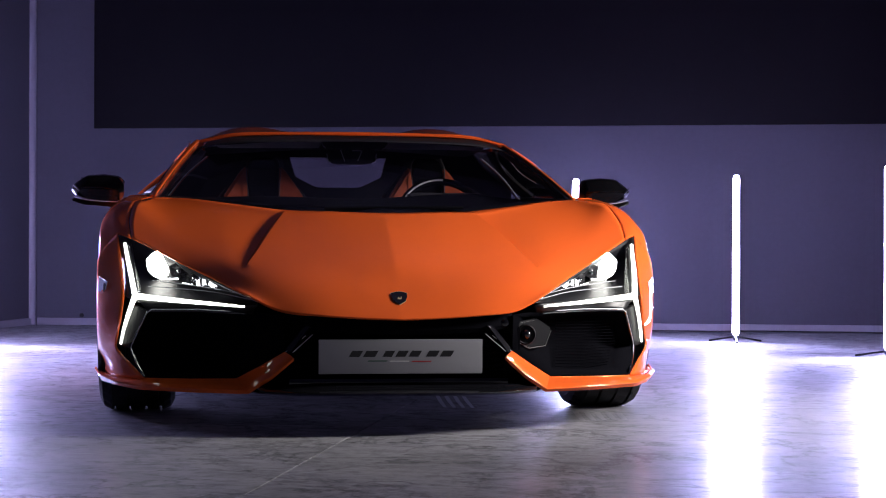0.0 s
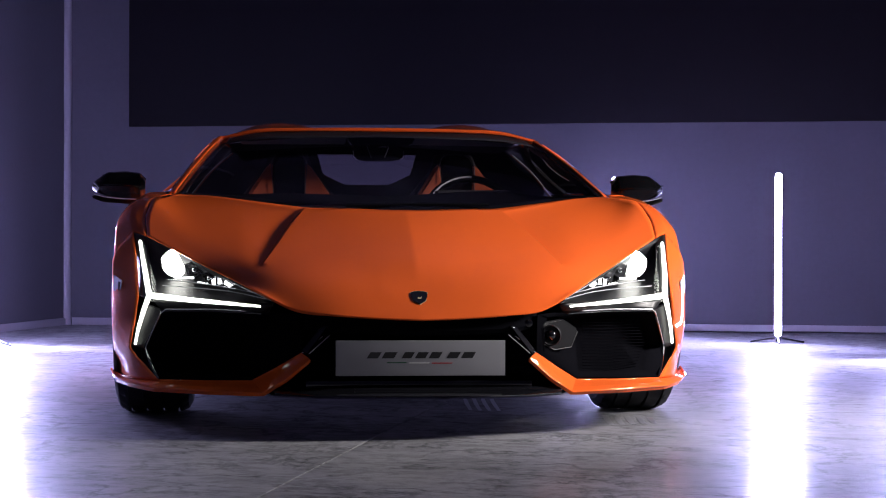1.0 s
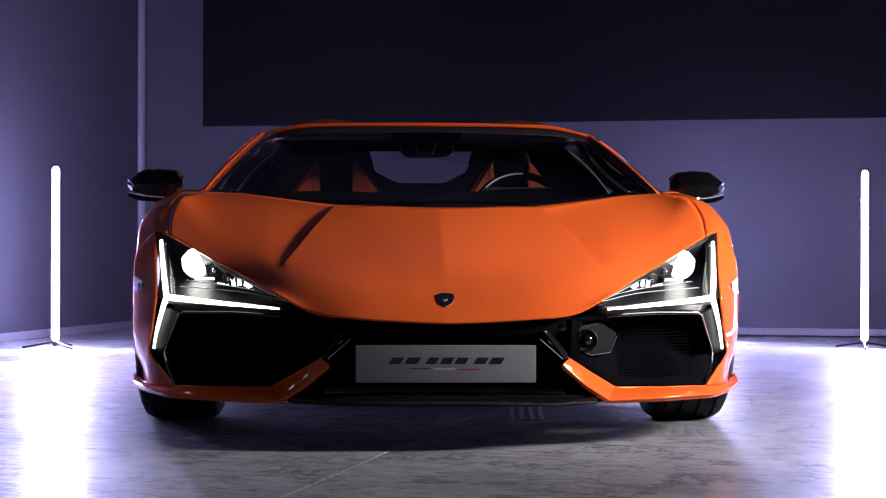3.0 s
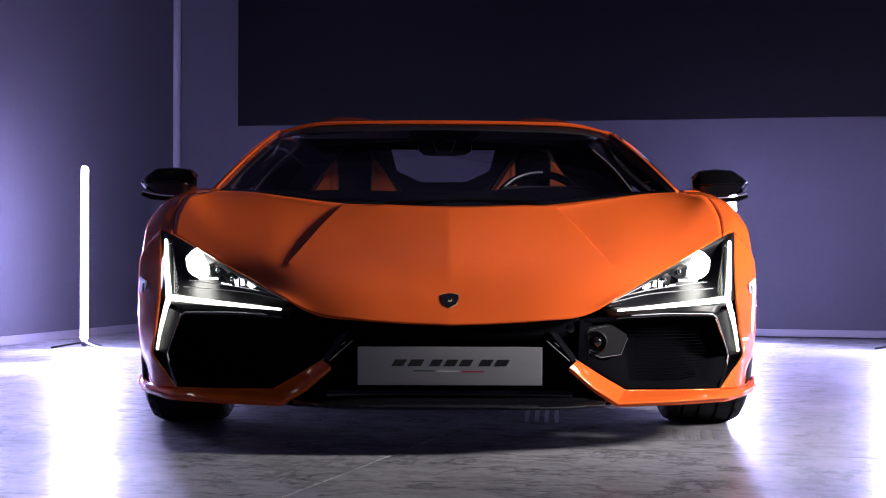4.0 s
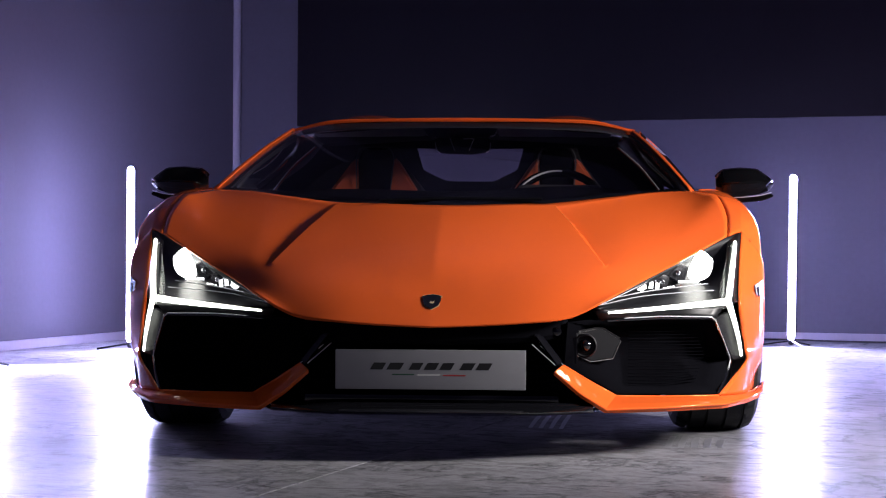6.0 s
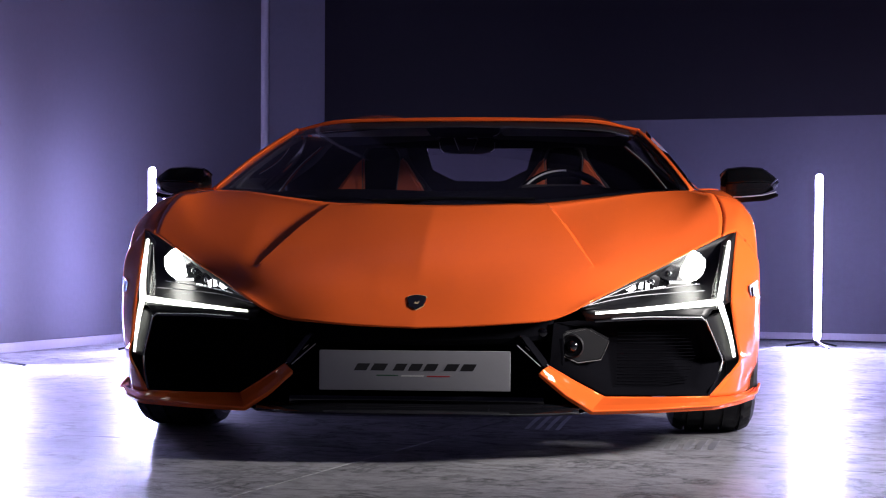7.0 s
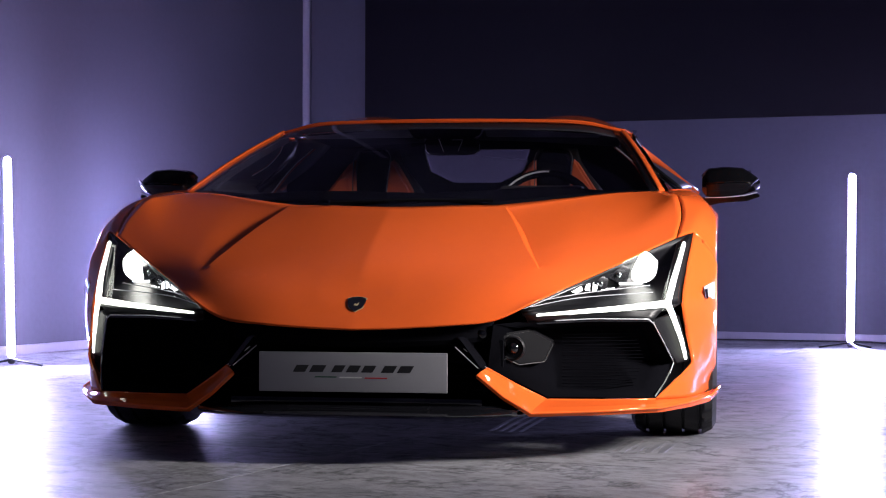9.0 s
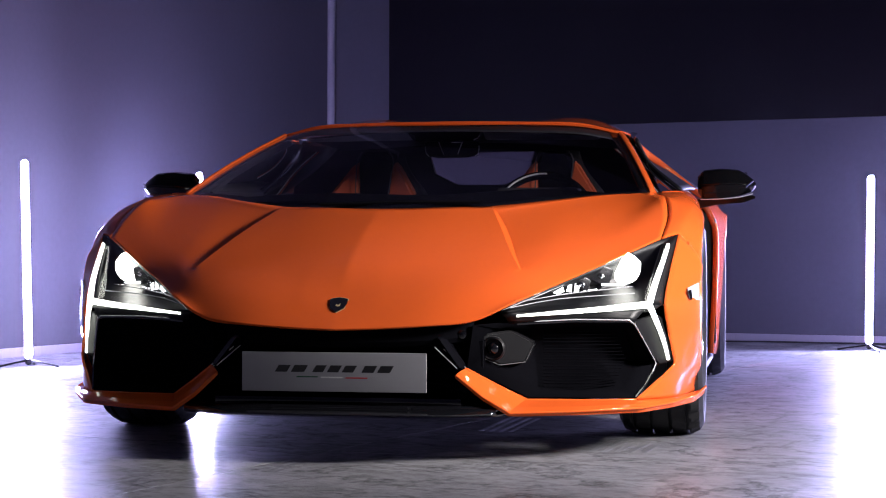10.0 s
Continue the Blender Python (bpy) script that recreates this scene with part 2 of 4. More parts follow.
def turned(bm, profile, n=48, axis="x", centre=(0, 0, 0), close=False):
    """A profile of (along, radius) turned round an axis."""
    rings = []
    for a, r in profile:
        ring = []
        for k in range(n):
            t = 2 * math.pi * k / n
            c, s = r * math.cos(t), r * math.sin(t)
            v = (a, c, s) if axis == "x" else ((c, a, s) if axis == "y" else (c, s, a))
            ring.append(bm.verts.new(Vector(centre) + Vector(v)))
        rings.append(ring)
    pairs = list(zip(rings, rings[1:])) + ([(rings[-1], rings[0])] if close else [])
    for a, b in pairs:
        for k in range(n):
            bm.faces.new((a[k], a[(k + 1) % n], b[(k + 1) % n], b[k]))
    if not close:
        for r, pr in ((rings[0], profile[0]), (rings[-1], profile[-1])):
            if pr[1] > 1e-4:
                bm.faces.new(r)
    return bm


def slab(bm, outline, depth):
    """A flat polygon given thickness by the vector depth."""
    a = [bm.verts.new(p) for p in outline]
    b = [bm.verts.new(Vector(p) + Vector(depth)) for p in outline]
    bm.faces.new(a)
    bm.faces.new(b[::-1])
    for i in range(len(a)):
        j = (i + 1) % len(a)
        bm.faces.new((a[i], b[i], b[j], a[j]))
    return bm


# ---- the room: a studio turned 15.6 degrees from the car ----
TURN = radians(-15.6)
CORNER = Vector((-1.876, 7.901, 0))
U, V = Vector((math.cos(TURN), math.sin(TURN), 0)), Vector((math.sin(TURN), -math.cos(TURN), 0))
ROT = Matrix((U, -V, Vector((0, 0, 1)))).transposed()
WIDE, LONG, HIGH = 11.0, 17.0, 5.2


def room_at(u, v, z):
    return CORNER + U * u + V * v + Vector((0, 0, z))


def room_box(name, u0, u1, v0, v1, z0, z1, mat, bevel=0.0, kind="structure", label="", category=""):
    bm = box(bmesh.new(), (0, 0, 0), (u1 - u0, v1 - v0, z1 - z0), bevel)
    ob = finish(name, bm, mat, sharp=30)
    ob.matrix_world = Matrix.Translation(room_at((u0 + u1) / 2, (v0 + v1) / 2, (z0 + z1) / 2)) @ ROT.to_4x4()
    return tagged(ob, label, category, kind=kind)


room_box("wall_north", -0.2, WIDE + 0.2, -0.2, 0, 0, HIGH, WALL, label="blue-grey painted studio back wall", category="wall")
room_box("wall_west", -0.2, 0, 0, LONG, 0, HIGH, WALL, label="blue-grey painted studio side wall", category="wall")
room_box("wall_east", WIDE, WIDE + 0.2, 0, LONG, 0, HIGH, WALL, label="blue-grey painted studio side wall", category="wall")
room_box("wall_south", -0.2, WIDE + 0.2, LONG, LONG + 0.2, 0, HIGH, WALL, label="blue-grey painted studio end wall", category="wall")
room_box("ceiling", -0.2, WIDE + 0.2, -0.2, LONG + 0.2, HIGH, HIGH + 0.2, CEIL, label="dark painted studio ceiling", category="ceiling")
floor = room_box("floor", -0.2, WIDE + 0.2, -0.2, LONG + 0.2, -0.2, -0.008, DEEP, label="stained polished concrete floor with saw-cut joints", category="floor")
for u0, u1 in ((-0.2, 3.7825), (3.7875, WIDE + 0.2)):
    for v0, v1 in ((-0.2, 6.858), (6.862, LONG + 0.2)):
        piece = room_box("floor_slab", u0, u1, v0, v1, -0.0078, 0, CONCRETE)
        for tag in ("label", "category", "kind"):
            piece.pop(tag, None)
        piece.parent, piece.matrix_parent_inverse = floor, floor.matrix_world.inverted()
post = finish("trim", turned(bmesh.new(), [(0, 0.039), (HIGH, 0.039)], 20, "z"), TRIM, sharp=40)
post.location = room_at(0.0, 0.034, 0)
tagged(post, "pale round corner post of the studio walls", "post", kind="structure")
room_box("baseboard", 0.042, WIDE, 0.001, 0.018, 0, 0.052, TRIM, 0.004, label="pale low skirting of the back wall", category="skirting")
room_box("baseboard", 0.001, 0.018, 0.075, LONG, 0, 0.052, TRIM, 0.004, label="pale low skirting of the side wall", category="skirting")
room_box("wall_board", 0.478, 9.6, 0.001, 0.03, 1.443, 4.6, BOARD, 0.006, kind="structure", label="large black board on the upper back wall", category="board")


# ---- light tubes on small tripods ----
def light_tube(x, y, face, lean, strong, label):
    """A metre-long tube lamp: lit front, added glowing back, three splayed feet."""
    top = tagged(new("tube_light"), label, "lamp", "tube lights round the car")
    ahead = Vector((0.0, -1.0, 0))
    r, bm = 0.020, bmesh.new()
    n = 14
    arc = [radians(-20 + 40 * k / n) for k in range(n + 1)]
    flat = math.sin(radians(20))
    rings = []
    for z, w in ((0.045, 0.55), (0.052, 0.85), (0.062, 1.0), (1.015, 1.0), (1.028, 0.85), (1.036, 0.5)):
        rings.append([bm.verts.new((r * w * math.sin(a) / flat, -r * w * (math.cos(a) - math.cos(radians(20))) / flat, z)) for a in arc])
    for a, b in zip(rings, rings[1:]):
        for k in range(n):
            bm.faces.new((a[k], a[k + 1], b[k + 1], b[k]))
    bm.faces.new(rings[0])
    bm.faces.new(rings[-1])
    part("diffuser", bm, TUBE if strong else SOFT, top, "glowing cool white diffuser", 40)
    # glow added to the back to brighten the wall; the lamp itself shines forward
    bm = bmesh.new()
    box(bm, (0, 0.005, 0.54), (0.036, 0.007, 0.975), 0.002)
    part("wall_glow_strip", bm, GLOW if strong > 1 else DIM, top, "glowing strip added behind the tube to brighten the wall")
    bm = bmesh.new()
    turned(bm, [(0.012, 0.010), (0.02, 0.018), (0.04, 0.018), (0.046, 0.012)], 16, "z")
    part("hub", bm, SATIN, top, "black tripod hub")
    for k in range(3):
        a = math.radians(-68 + 120 * k)
        d = Vector((math.cos(a), math.sin(a), 0))
        bm = bmesh.new()
        sweep(bm, [d * 0.012 + Vector((0, 0, 0.034)), d * 0.09 + Vector((0, 0, 0.022)), d * 0.185 + Vector((0, 0, 0.006))], [0.006, 0.005, 0.006], 8)
        part("foot", bm, GUN, top, "splayed metal tripod foot")
    top.matrix_world = pose(x, y, 0, 0, lean, 0) @ pose(0, 0, 0, 0, 0, face)
    return top


for x, y, face, lean, strong in TUBES:
    light_tube(x, y, face, lean, strong, "glowing white tube light on a low tripod, standing on concrete")


# ---- the car: nose at y = 0, facing -y ----
car = tagged(new("sports_car"), "low wedge-shaped orange supercar with lit headlamps on concrete", "car")

# hood: one soft sheet from the nose to the windscreen, with a stepped triangular hollow on each side
HOOD = [
    [(0, -0.034, 0.367), (0, 0.002, 0.397), (0, 0.070, 0.457), (0, 0.200, 0.557), (0, 0.400, 0.645), (0, 0.600, 0.713)],
    [(0.13, -0.022, 0.371), (0.13, 0.014, 0.405), (0.12, 0.080, 0.466), (0.10, 0.222, 0.562), (0.09, 0.421, 0.647), (0.08, 0.612, 0.714)],
    [(0.26, -0.003, 0.379), (0.26, 0.035, 0.421), (0.24, 0.102, 0.483), (0.20, 0.250, 0.567), (0.18, 0.444, 0.649), (0.155, 0.632, 0.717)],
    [(0.380, 0.037, 0.391), (0.386, 0.082, 0.443), (0.373, 0.152, 0.503), (0.310, 0.290, 0.574), (0.275, 0.473, 0.651), (0.235, 0.660, 0.720)],
    [(0.484, 0.107, 0.441), (0.488, 0.162, 0.478), (0.488, 0.226, 0.5185), (0.441, 0.345, 0.584), (0.391, 0.512, 0.654), (0.334, 0.707, 0.723)],
    [(0.600, 0.270, 0.493), (0.597, 0.330, 0.535), (0.590, 0.410, 0.582), (0.570, 0.530, 0.639), (0.540, 0.680, 0.695), (0.510, 0.843, 0.746)],
    [(0.735, 0.430, 0.560), (0.737, 0.500, 0.598), (0.735, 0.590, 0.638), (0.720, 0.720, 0.686), (0.690, 0.860, 0.731), (0.655, 0.998, 0.767)],
    [(0.864, 0.590, 0.623), (0.876, 0.740, 0.690), (0.862, 0.890, 0.752), (0.834, 0.985, 0.764), (0.816, 1.080, 0.772), (0.800, 1.172, 0.779)]]
NU, NV, FOLD = 64, 51, 36
tall = [curve(c, NV) for c in HOOD]
bm = bmesh.new()
for side in (1, -1):
    grid = []
    for j in range(NV):
        fine = curve([c[j] for c in tall], 7 * 180 + 1)
        s = max(0.0, (j / (NV - 1) - 0.4) / 0.6)
        deep = 1.9 * s**0.9 * (1 - s) ** 0.5
        foot = 4 * 180 + max(2, round(0.042 * deep / (fine[5 * 180] - fine[4 * 180]).length * 180))
        line = [fine[i * 20] for i in range(FOLD + 1)]
        for i in range(FOLD + 1, NU):
            q = (i - FOLD - 1) / (NU - FOLD - 2)
            p = fine[round(foot + (7 * 180 - foot) * q)].copy()
            p.z -= 0.023 * deep * (1 - q) ** 2.0
            line.append(p)
        grid.append([bm.verts.new((p.x * side, p.y, p.z)) for p in line])
    for j in range(NV - 1):
        for i in range(NU - 1):
            q = (grid[j][i], grid[j][i + 1], grid[j + 1][i + 1], grid[j + 1][i])
            bm.faces.new(q if side == 1 else q[::-1])
    for j in range(NV - 1):
        for i in (0, FOLD, FOLD + 1):
            if (i == 0 and j < 17) or (i and j > 21):
                bm.edges.get((grid[j][i], grid[j + 1][i])).smooth = False
welded(bm, 0.0003)
crisp = {v for e in bm.edges if not e.smooth for v in e.verts}
soft = [v for v in bm.verts if not v.is_boundary and v not in crisp and 0.12 < abs(v.co.x) < 0.72 and v.co.y < 0.10 + 0.62 * abs(v.co.x)]
for _ in range(60):
    bmesh.ops.smooth_vert(bm, verts=soft, factor=0.5, use_axis_x=True, use_axis_y=True, use_axis_z=True)
soft = [v for v in bm.verts if not v.is_boundary and v not in crisp and abs(v.co.x) > 0.56]
for _ in range(45):
    bmesh.ops.smooth_vert(bm, verts=soft, factor=0.5, use_axis_x=True, use_axis_y=True, use_axis_z=True)
for f in bm.faces:
    f.smooth = True
hood = part("hood", bm, PAINT, car, "glossy orange hood with creased facets", 30, 0.005, smooth=False)

# windscreen, its black border, and the orange pillars
BASE = [(0, 0.60, 0.712), (0.17, 0.63, 0.714), (0.334, 0.707, 0.722), (0.58, 0.91, 0.755), (0.80, 1.175, 0.778)]
HEAD = [(0, 1.80, 1.061), (0.17, 1.81, 1.061), (0.334, 1.83, 1.060), (0.50, 1.865, 1.055), (0.64, 1.905, 1.028)]


def mid(f, bulge):
    return [Vector(a).lerp(Vector(b), f) + Vector((0, -0.3, 0.9)) * bulge * (1 - abs(a[0]) / 1.0) for a, b in zip(BASE, HEAD)]


bm = bmesh.new()
sheet(bm, [BASE, mid(0.33, 0.05), mid(0.66, 0.05), HEAD], 17, 21, True)
glass = part("windscreen", welded(bm), GLASS, car, "raked tinted windscreen")
glass.visible_shadow = False
# black ceramic border, a hair inside the glass
for rim_rows, ink in (
    ([[Vector(p) + Vector((0, 0.012, -0.006)) for p in BASE], [Vector(p) + Vector((0, 0.012, -0.006)) for p in mid(0.055, 0.008)]], DEEP),
    ([[Vector(p) + Vector((0, 0.008, -0.008)) for p in mid(0.875, 0.016)], [Vector(p) + Vector((0, 0.008, -0.008)) for p in mid(0.925, 0.010)], [Vector(p) + Vector((0, 0.008, -0.008)) for p in HEAD]], FRIT)):
    bm = bmesh.new()
    sheet(bm, rim_rows, 17, 4, True)
    part("windscreen_border", welded(bm), ink, glass, "dark glass border", 28, 0.002)
for sgn in (1, -1):
    bm = bmesh.new()
    a, b = (BASE[-1], mid(0.33, 0.05)[-1], mid(0.66, 0.05)[-1], HEAD[-1]), 0.0
    rows = []
    for q in a:
        q = Vector(q)
        rows.append([(sgn * (q.x - 0.002), q.y, q.z - 0.006), (sgn * (q.x - 0.03), q.y - 0.02, q.z - 0.006)])
    sheet(bm, rows, 3, 12)
    part("windscreen_border", bm, BLACK, glass, "black glass border", 28, 0.002)
    # A-pillar
    rows = []
    for k, q in enumerate(a):
        q, w = Vector(q), 0.045
        rows.append([(sgn * q.x, q.y, q.z), (sgn * (q.x + 0.007), q.y + 0.012, q.z + 0.004), (sgn * (q.x + 0.018), q.y + w, q.z + 0.002), (sgn * (q.x + 0.024), q.y + 2 * w, q.z - 0.012)])
    bm = sheet(bmesh.new(), rows, 8, 20)
    part("pillar", bm, PAINT, car, "slim orange windscreen pillar", 28, 0.006)
    bm = sheet(bmesh.new(), [[(sgn * (q.x - 0.014), q.y + 0.012, q.z - 0.014), (sgn * (q.x - 0.004), q.y + 0.05, q.z - 0.020), (sgn * (q.x + 0.004), q.y + 0.11, q.z - 0.030)] for q in map(Vector, a)], 5, 14)
    part("pillar_trim", bm, MATT, car, "black inner pillar trim", 28, 0.003)

# roof with two shallow bubbles, falling to the engine deck
bm = bmesh.new()
ROOF = [
    HEAD,
    [(0, 1.84, 1.069), (0.17, 1.85, 1.069), (0.334, 1.87, 1.068), (0.50, 1.90, 1.061), (0.655, 1.94, 1.034)],
    [(0, 2.20, 1.078), (0.17, 2.20, 1.082), (0.334, 2.20, 1.098), (0.50, 2.20, 1.088), (0.662, 2.20, 1.044)],
    [(0, 2.60, 1.070), (0.17, 2.60, 1.080), (0.334, 2.60, 1.130), (0.50, 2.60, 1.124), (0.66, 2.60, 1.046)],
    [(0, 2.95, 1.045), (0.17, 2.95, 1.060), (0.334, 2.95, 1.108), (0.50, 2.95, 1.088), (0.62, 2.95, 1.016)]]
sheet(bm, ROOF, 17, 25, True)
part("roof", welded(bm), PAINT, car, "low orange roof with twin bubbles", 30, 0.008)
# buttresses beside the engine deck
for sgn in (1, -1):
    bm = sheet(bmesh.new(), [
        [(sgn * 0.36, 2.95, 1.098), (sgn * 0.50, 2.95, 1.085), (sgn * 0.62, 2.95, 1.030), (sgn * 0.68, 2.95, 0.96)],
        [(sgn * 0.40, 3.5, 0.98), (sgn * 0.54, 3.5, 0.98), (sgn * 0.68, 3.5, 0.94), (sgn * 0.76, 3.5, 0.88)],
        [(sgn * 0.44, 4.2, 0.86), (sgn * 0.60, 4.2, 0.865), (sgn * 0.76, 4.2, 0.85), (sgn * 0.86, 4.2, 0.82)]], 10, 14)
    part("buttress", bm, PAINT, car, "orange flying buttress", 30, 0.01)
bm = sheet(bmesh.new(), [
    [(-0.42, 3.05, 0.84), (0, 3.05, 0.85), (0.42, 3.05, 0.84)],
    [(-0.46, 3.8, 0.82), (0, 3.8, 0.83), (0.46, 3.8, 0.82)],
    [(-0.62, 4.6, 0.80), (0, 4.6, 0.81), (0.62, 4.6, 0.80)],
    [(-0.80, 4.88, 0.78), (0, 4.90, 0.79), (0.80, 4.88, 0.78)]], 12, 14)
part("engine_cover", bm, SATIN, car, "black engine deck", 30, 0.02)


def fender(sgn):
    """The front fender: from the hood cut over the wheel arch, and the corner beside the headlamp."""
    rows = [
        [(0.867, 0.592, 0.622), (0.911, 0.659, 0.635), (0.940, 0.676, 0.620), (0.960, 0.682, 0.585), (0.967, 0.685, 0.540)],
        [(0.880, 0.750, 0.691), (0.924, 0.775, 0.690), (0.952, 0.790, 0.675), (0.980, 0.800, 0.650), (0.984, 0.800, 0.635)],
        [(0.866, 0.893, 0.751), (0.924, 0.920, 0.735), (0.954, 0.960, 0.727), (0.977, 0.990, 0.705), (0.983, 1.000, 0.690)],
        [(0.835, 0.985, 0.762), (0.913, 1.080, 0.764), (0.953, 1.140, 0.742), (0.972, 1.200, 0.700), (0.972, 1.215, 0.650)],
        [(0.800, 1.210, 0.780), (0.905, 1.300, 0.784), (0.946, 1.330, 0.745), (0.956, 1.350, 0.660), (0.950, 1.360, 0.550)]]
    low = [
        [(0.911, 0.659, 0.635), (0.940, 0.676, 0.620), (0.960, 0.682, 0.585), (0.967, 0.685, 0.540)],
        [(0.894, 0.545, 0.535), (0.927, 0.575, 0.528), (0.952, 0.620, 0.515), (0.966, 0.662, 0.490)],
        [(0.881, 0.432, 0.430), (0.921, 0.485, 0.425), (0.951, 0.560, 0.415), (0.966, 0.650, 0.405)],
        [(0.894, 0.448, 0.340), (0.924, 0.500, 0.335), (0.951, 0.575, 0.325), (0.965, 0.655, 0.315)],
        [(0.908, 0.465, 0.256), (0.927, 0.520, 0.250), (0.949, 0.600, 0.242), (0.962, 0.690, 0.238)]]
    def flatter(row, keep):
        a, b = Vector(row[0]), Vector(row[-1])
        return [tuple(a.lerp(b, (p[0] - row[0][0]) / (row[-1][0] - row[0][0])).lerp(Vector(p), keep)) for p in row]

    low = [r[:2] + [(r[2][0] + 0.008, r[2][1], r[2][2]), (r[3][0] + 0.014, r[3][1], r[3][2])] for r in low]
    low = [flatter(r, 0.35 if k else 0.5) for k, r in enumerate(low)]
    rows[0] = [rows[0][0]] + low[0]
    skirt = [
        low[-1],
        [(0.858, 0.375, 0.205), (0.905, 0.470, 0.200), (0.938, 0.590, 0.195), (0.959, 0.715, 0.190)],
        [(0.810, 0.286, 0.163), (0.885, 0.425, 0.158), (0.931, 0.575, 0.155), (0.960, 0.745, 0.158)]]
    f = lambda rr: [[(sgn * x, y, z) for x, y, z in r] for r in rr]
    bm = bmesh.new()
    sheet(bm, f(rows), 15, 25)
    sheet(bm, f(low), 13, 25)
    sheet(bm, f(skirt), 13, 9)
    if sgn < 0:
        bmesh.ops.reverse_faces(bm, faces=bm.faces)
    fd = part("fender", welded(bm), PAINT, car, "orange front fender", 16, 0.005)
    # rounded front edge of the corner, down to the bumper
    rim = [r[0] for r in low[2:]] + [skirt[1][0], skirt[2][0]]
    bm = sweep(bmesh.new(), curve([(sgn * (x + 0.002), y + 0.002, z) for x, y, z in rim], 40), 0.0042, 12)
    part("fender_edge", bm, PAINT, fd, "rounded orange edge", 60)
    # inner wheel house
    bm = bmesh.new()
    n = 28
    for xx, nx in ((0.66, 0.955),):
        ring = [(math.pi * k / n) for k in range(n + 1)]
        a = [bm.verts.new((sgn * xx, 1.0 - 0.385 * math.cos(t), 0.330 + 0.365 * math.sin(t))) for t in ring]
        b = [bm.verts.new((sgn * nx, 1.0 - 0.385 * math.cos(t), 0.330 + 0.365 * math.sin(t))) for t in ring]
        for k in range(n):
            bm.faces.new((a[k], a[k + 1], b[k + 1], b[k]))
        bm.faces.new(a)
    part("wheel_house", bm, DEEP, fd, "black wheel-arch liner", 30, 0.004)
    # side marker, with the tube it reflects put into its pale colour
    g = [(0.942, 0.562, 0.474), (0.974, 0.632, 0.490), (0.975, 0.634, 0.438), (0.948, 0.576, 0.430)]
    bm = slab(bmesh.new(), [(sgn * x, y, z) for x, y, z in g], (sgn * 0.003, -0.007, 0))
    bmesh.ops.bevel(bm, geom=list(bm.edges), offset=0.0015, segments=2, affect="EDGES")
    mk = part("side_marker", bm, TRIM_GLINT, fd, "side marker coloured pale for the tube it reflects")
    g = [(0.947, 0.557, 0.467), (0.953, 0.570, 0.470), (0.956, 0.577, 0.442), (0.952, 0.569, 0.438)]
    bm = slab(bmesh.new(), [(sgn * (x + 0.001), y - 0.008, z) for x, y, z in g], (sgn * 0.002, -0.003, 0))
    part("inset", bm, BLACK, mk, "dark inset")
    return fd


# lower bumper band with its upturned outer lip
def bumper_band(sgn):
    rows = [
        [(0.362, 0.030, 0.262), (0.346, 0.010, 0.255), (0.338, 0.000, 0.244), (0.336, 0.004, 0.236)],
        [(0.436, 0.094, 0.214), (0.420, 0.042, 0.196), (0.408, 0.022, 0.184), (0.404, 0.028, 0.176)],
        [(0.514, 0.163, 0.168), (0.492, 0.078, 0.150), (0.480, 0.046, 0.138), (0.478, 0.056, 0.128)],
        [(0.660, 0.222, 0.164), (0.656, 0.150, 0.150), (0.652, 0.125, 0.140), (0.652, 0.135, 0.128)],
        [(0.810, 0.286, 0.163), (0.822, 0.262, 0.152), (0.828, 0.250, 0.142), (0.826, 0.262, 0.128)],
        [(0.885, 0.425, 0.158), (0.902, 0.420, 0.152), (0.912, 0.420, 0.146), (0.908, 0.435, 0.130)],
        [(0.940, 0.575, 0.155), (0.960, 0.575, 0.157), (0.968, 0.578, 0.153), (0.964, 0.590, 0.134)],
        [(0.980, 0.745, 0.158), (0.990, 0.750, 0.170), (0.993, 0.755, 0.166), (0.988, 0.765, 0.145)]]
    for r in rows:
        r[1] = tuple(Vector(r[0]).lerp(Vector(r[2]), 0.62) + Vector((0, -0.003, 0.002)))
    bm = bmesh.new()
    sheet(bm, [[(sgn * x, y, z) for x, y, z in r] for r in rows], 7, 40, su=False, sv=False)
    if sgn < 0:
        bmesh.ops.reverse_faces(bm, faces=bm.faces)
    blade = part("bumper_band", bm, PAINT, car, "orange lower bumper blade", 14, 0.006, smooth=False)
    for k, r in ((0, 0.0035), (2, 0.0042)):
        bm = sweep(bmesh.new(), [(sgn * x, y + 0.0012, z + (0.0 if k else -0.0015)) for x, y, z in (q[k] for q in rows)], r, 12)
        part("blade_edge", bm, PAINT, blade, "rounded orange edge", 60)
    return blade


for s in (1, -1):
    fender(s)
    bumper_band(s)

# black front: centre grille, struts, side intakes, splitter
bm = bmesh.new()
sheet(bm, [
    [(-0.372, 0.105, 0.396), (-0.26, 0.052, 0.388), (0, 0.012, 0.384), (0.26, 0.052, 0.388), (0.372, 0.105, 0.396)],
    [(-0.372, 0.090, 0.345), (-0.26, 0.040, 0.332), (0, 0.000, 0.326), (0.26, 0.040, 0.332), (0.372, 0.090, 0.345)],
    [(-0.372, 0.140, 0.335), (-0.26, 0.090, 0.322), (0, 0.060, 0.318), (0.26, 0.090, 0.322), (0.372, 0.140, 0.335)]], 24, 8)
part("nose_panel", bm, DEEP, car, "black panel below the hood edge", 30, 0.006)
bm = bmesh.new()
box(bm, (0, 0.10, 0.235), (0.80, 0.02, 0.20), 0.004)
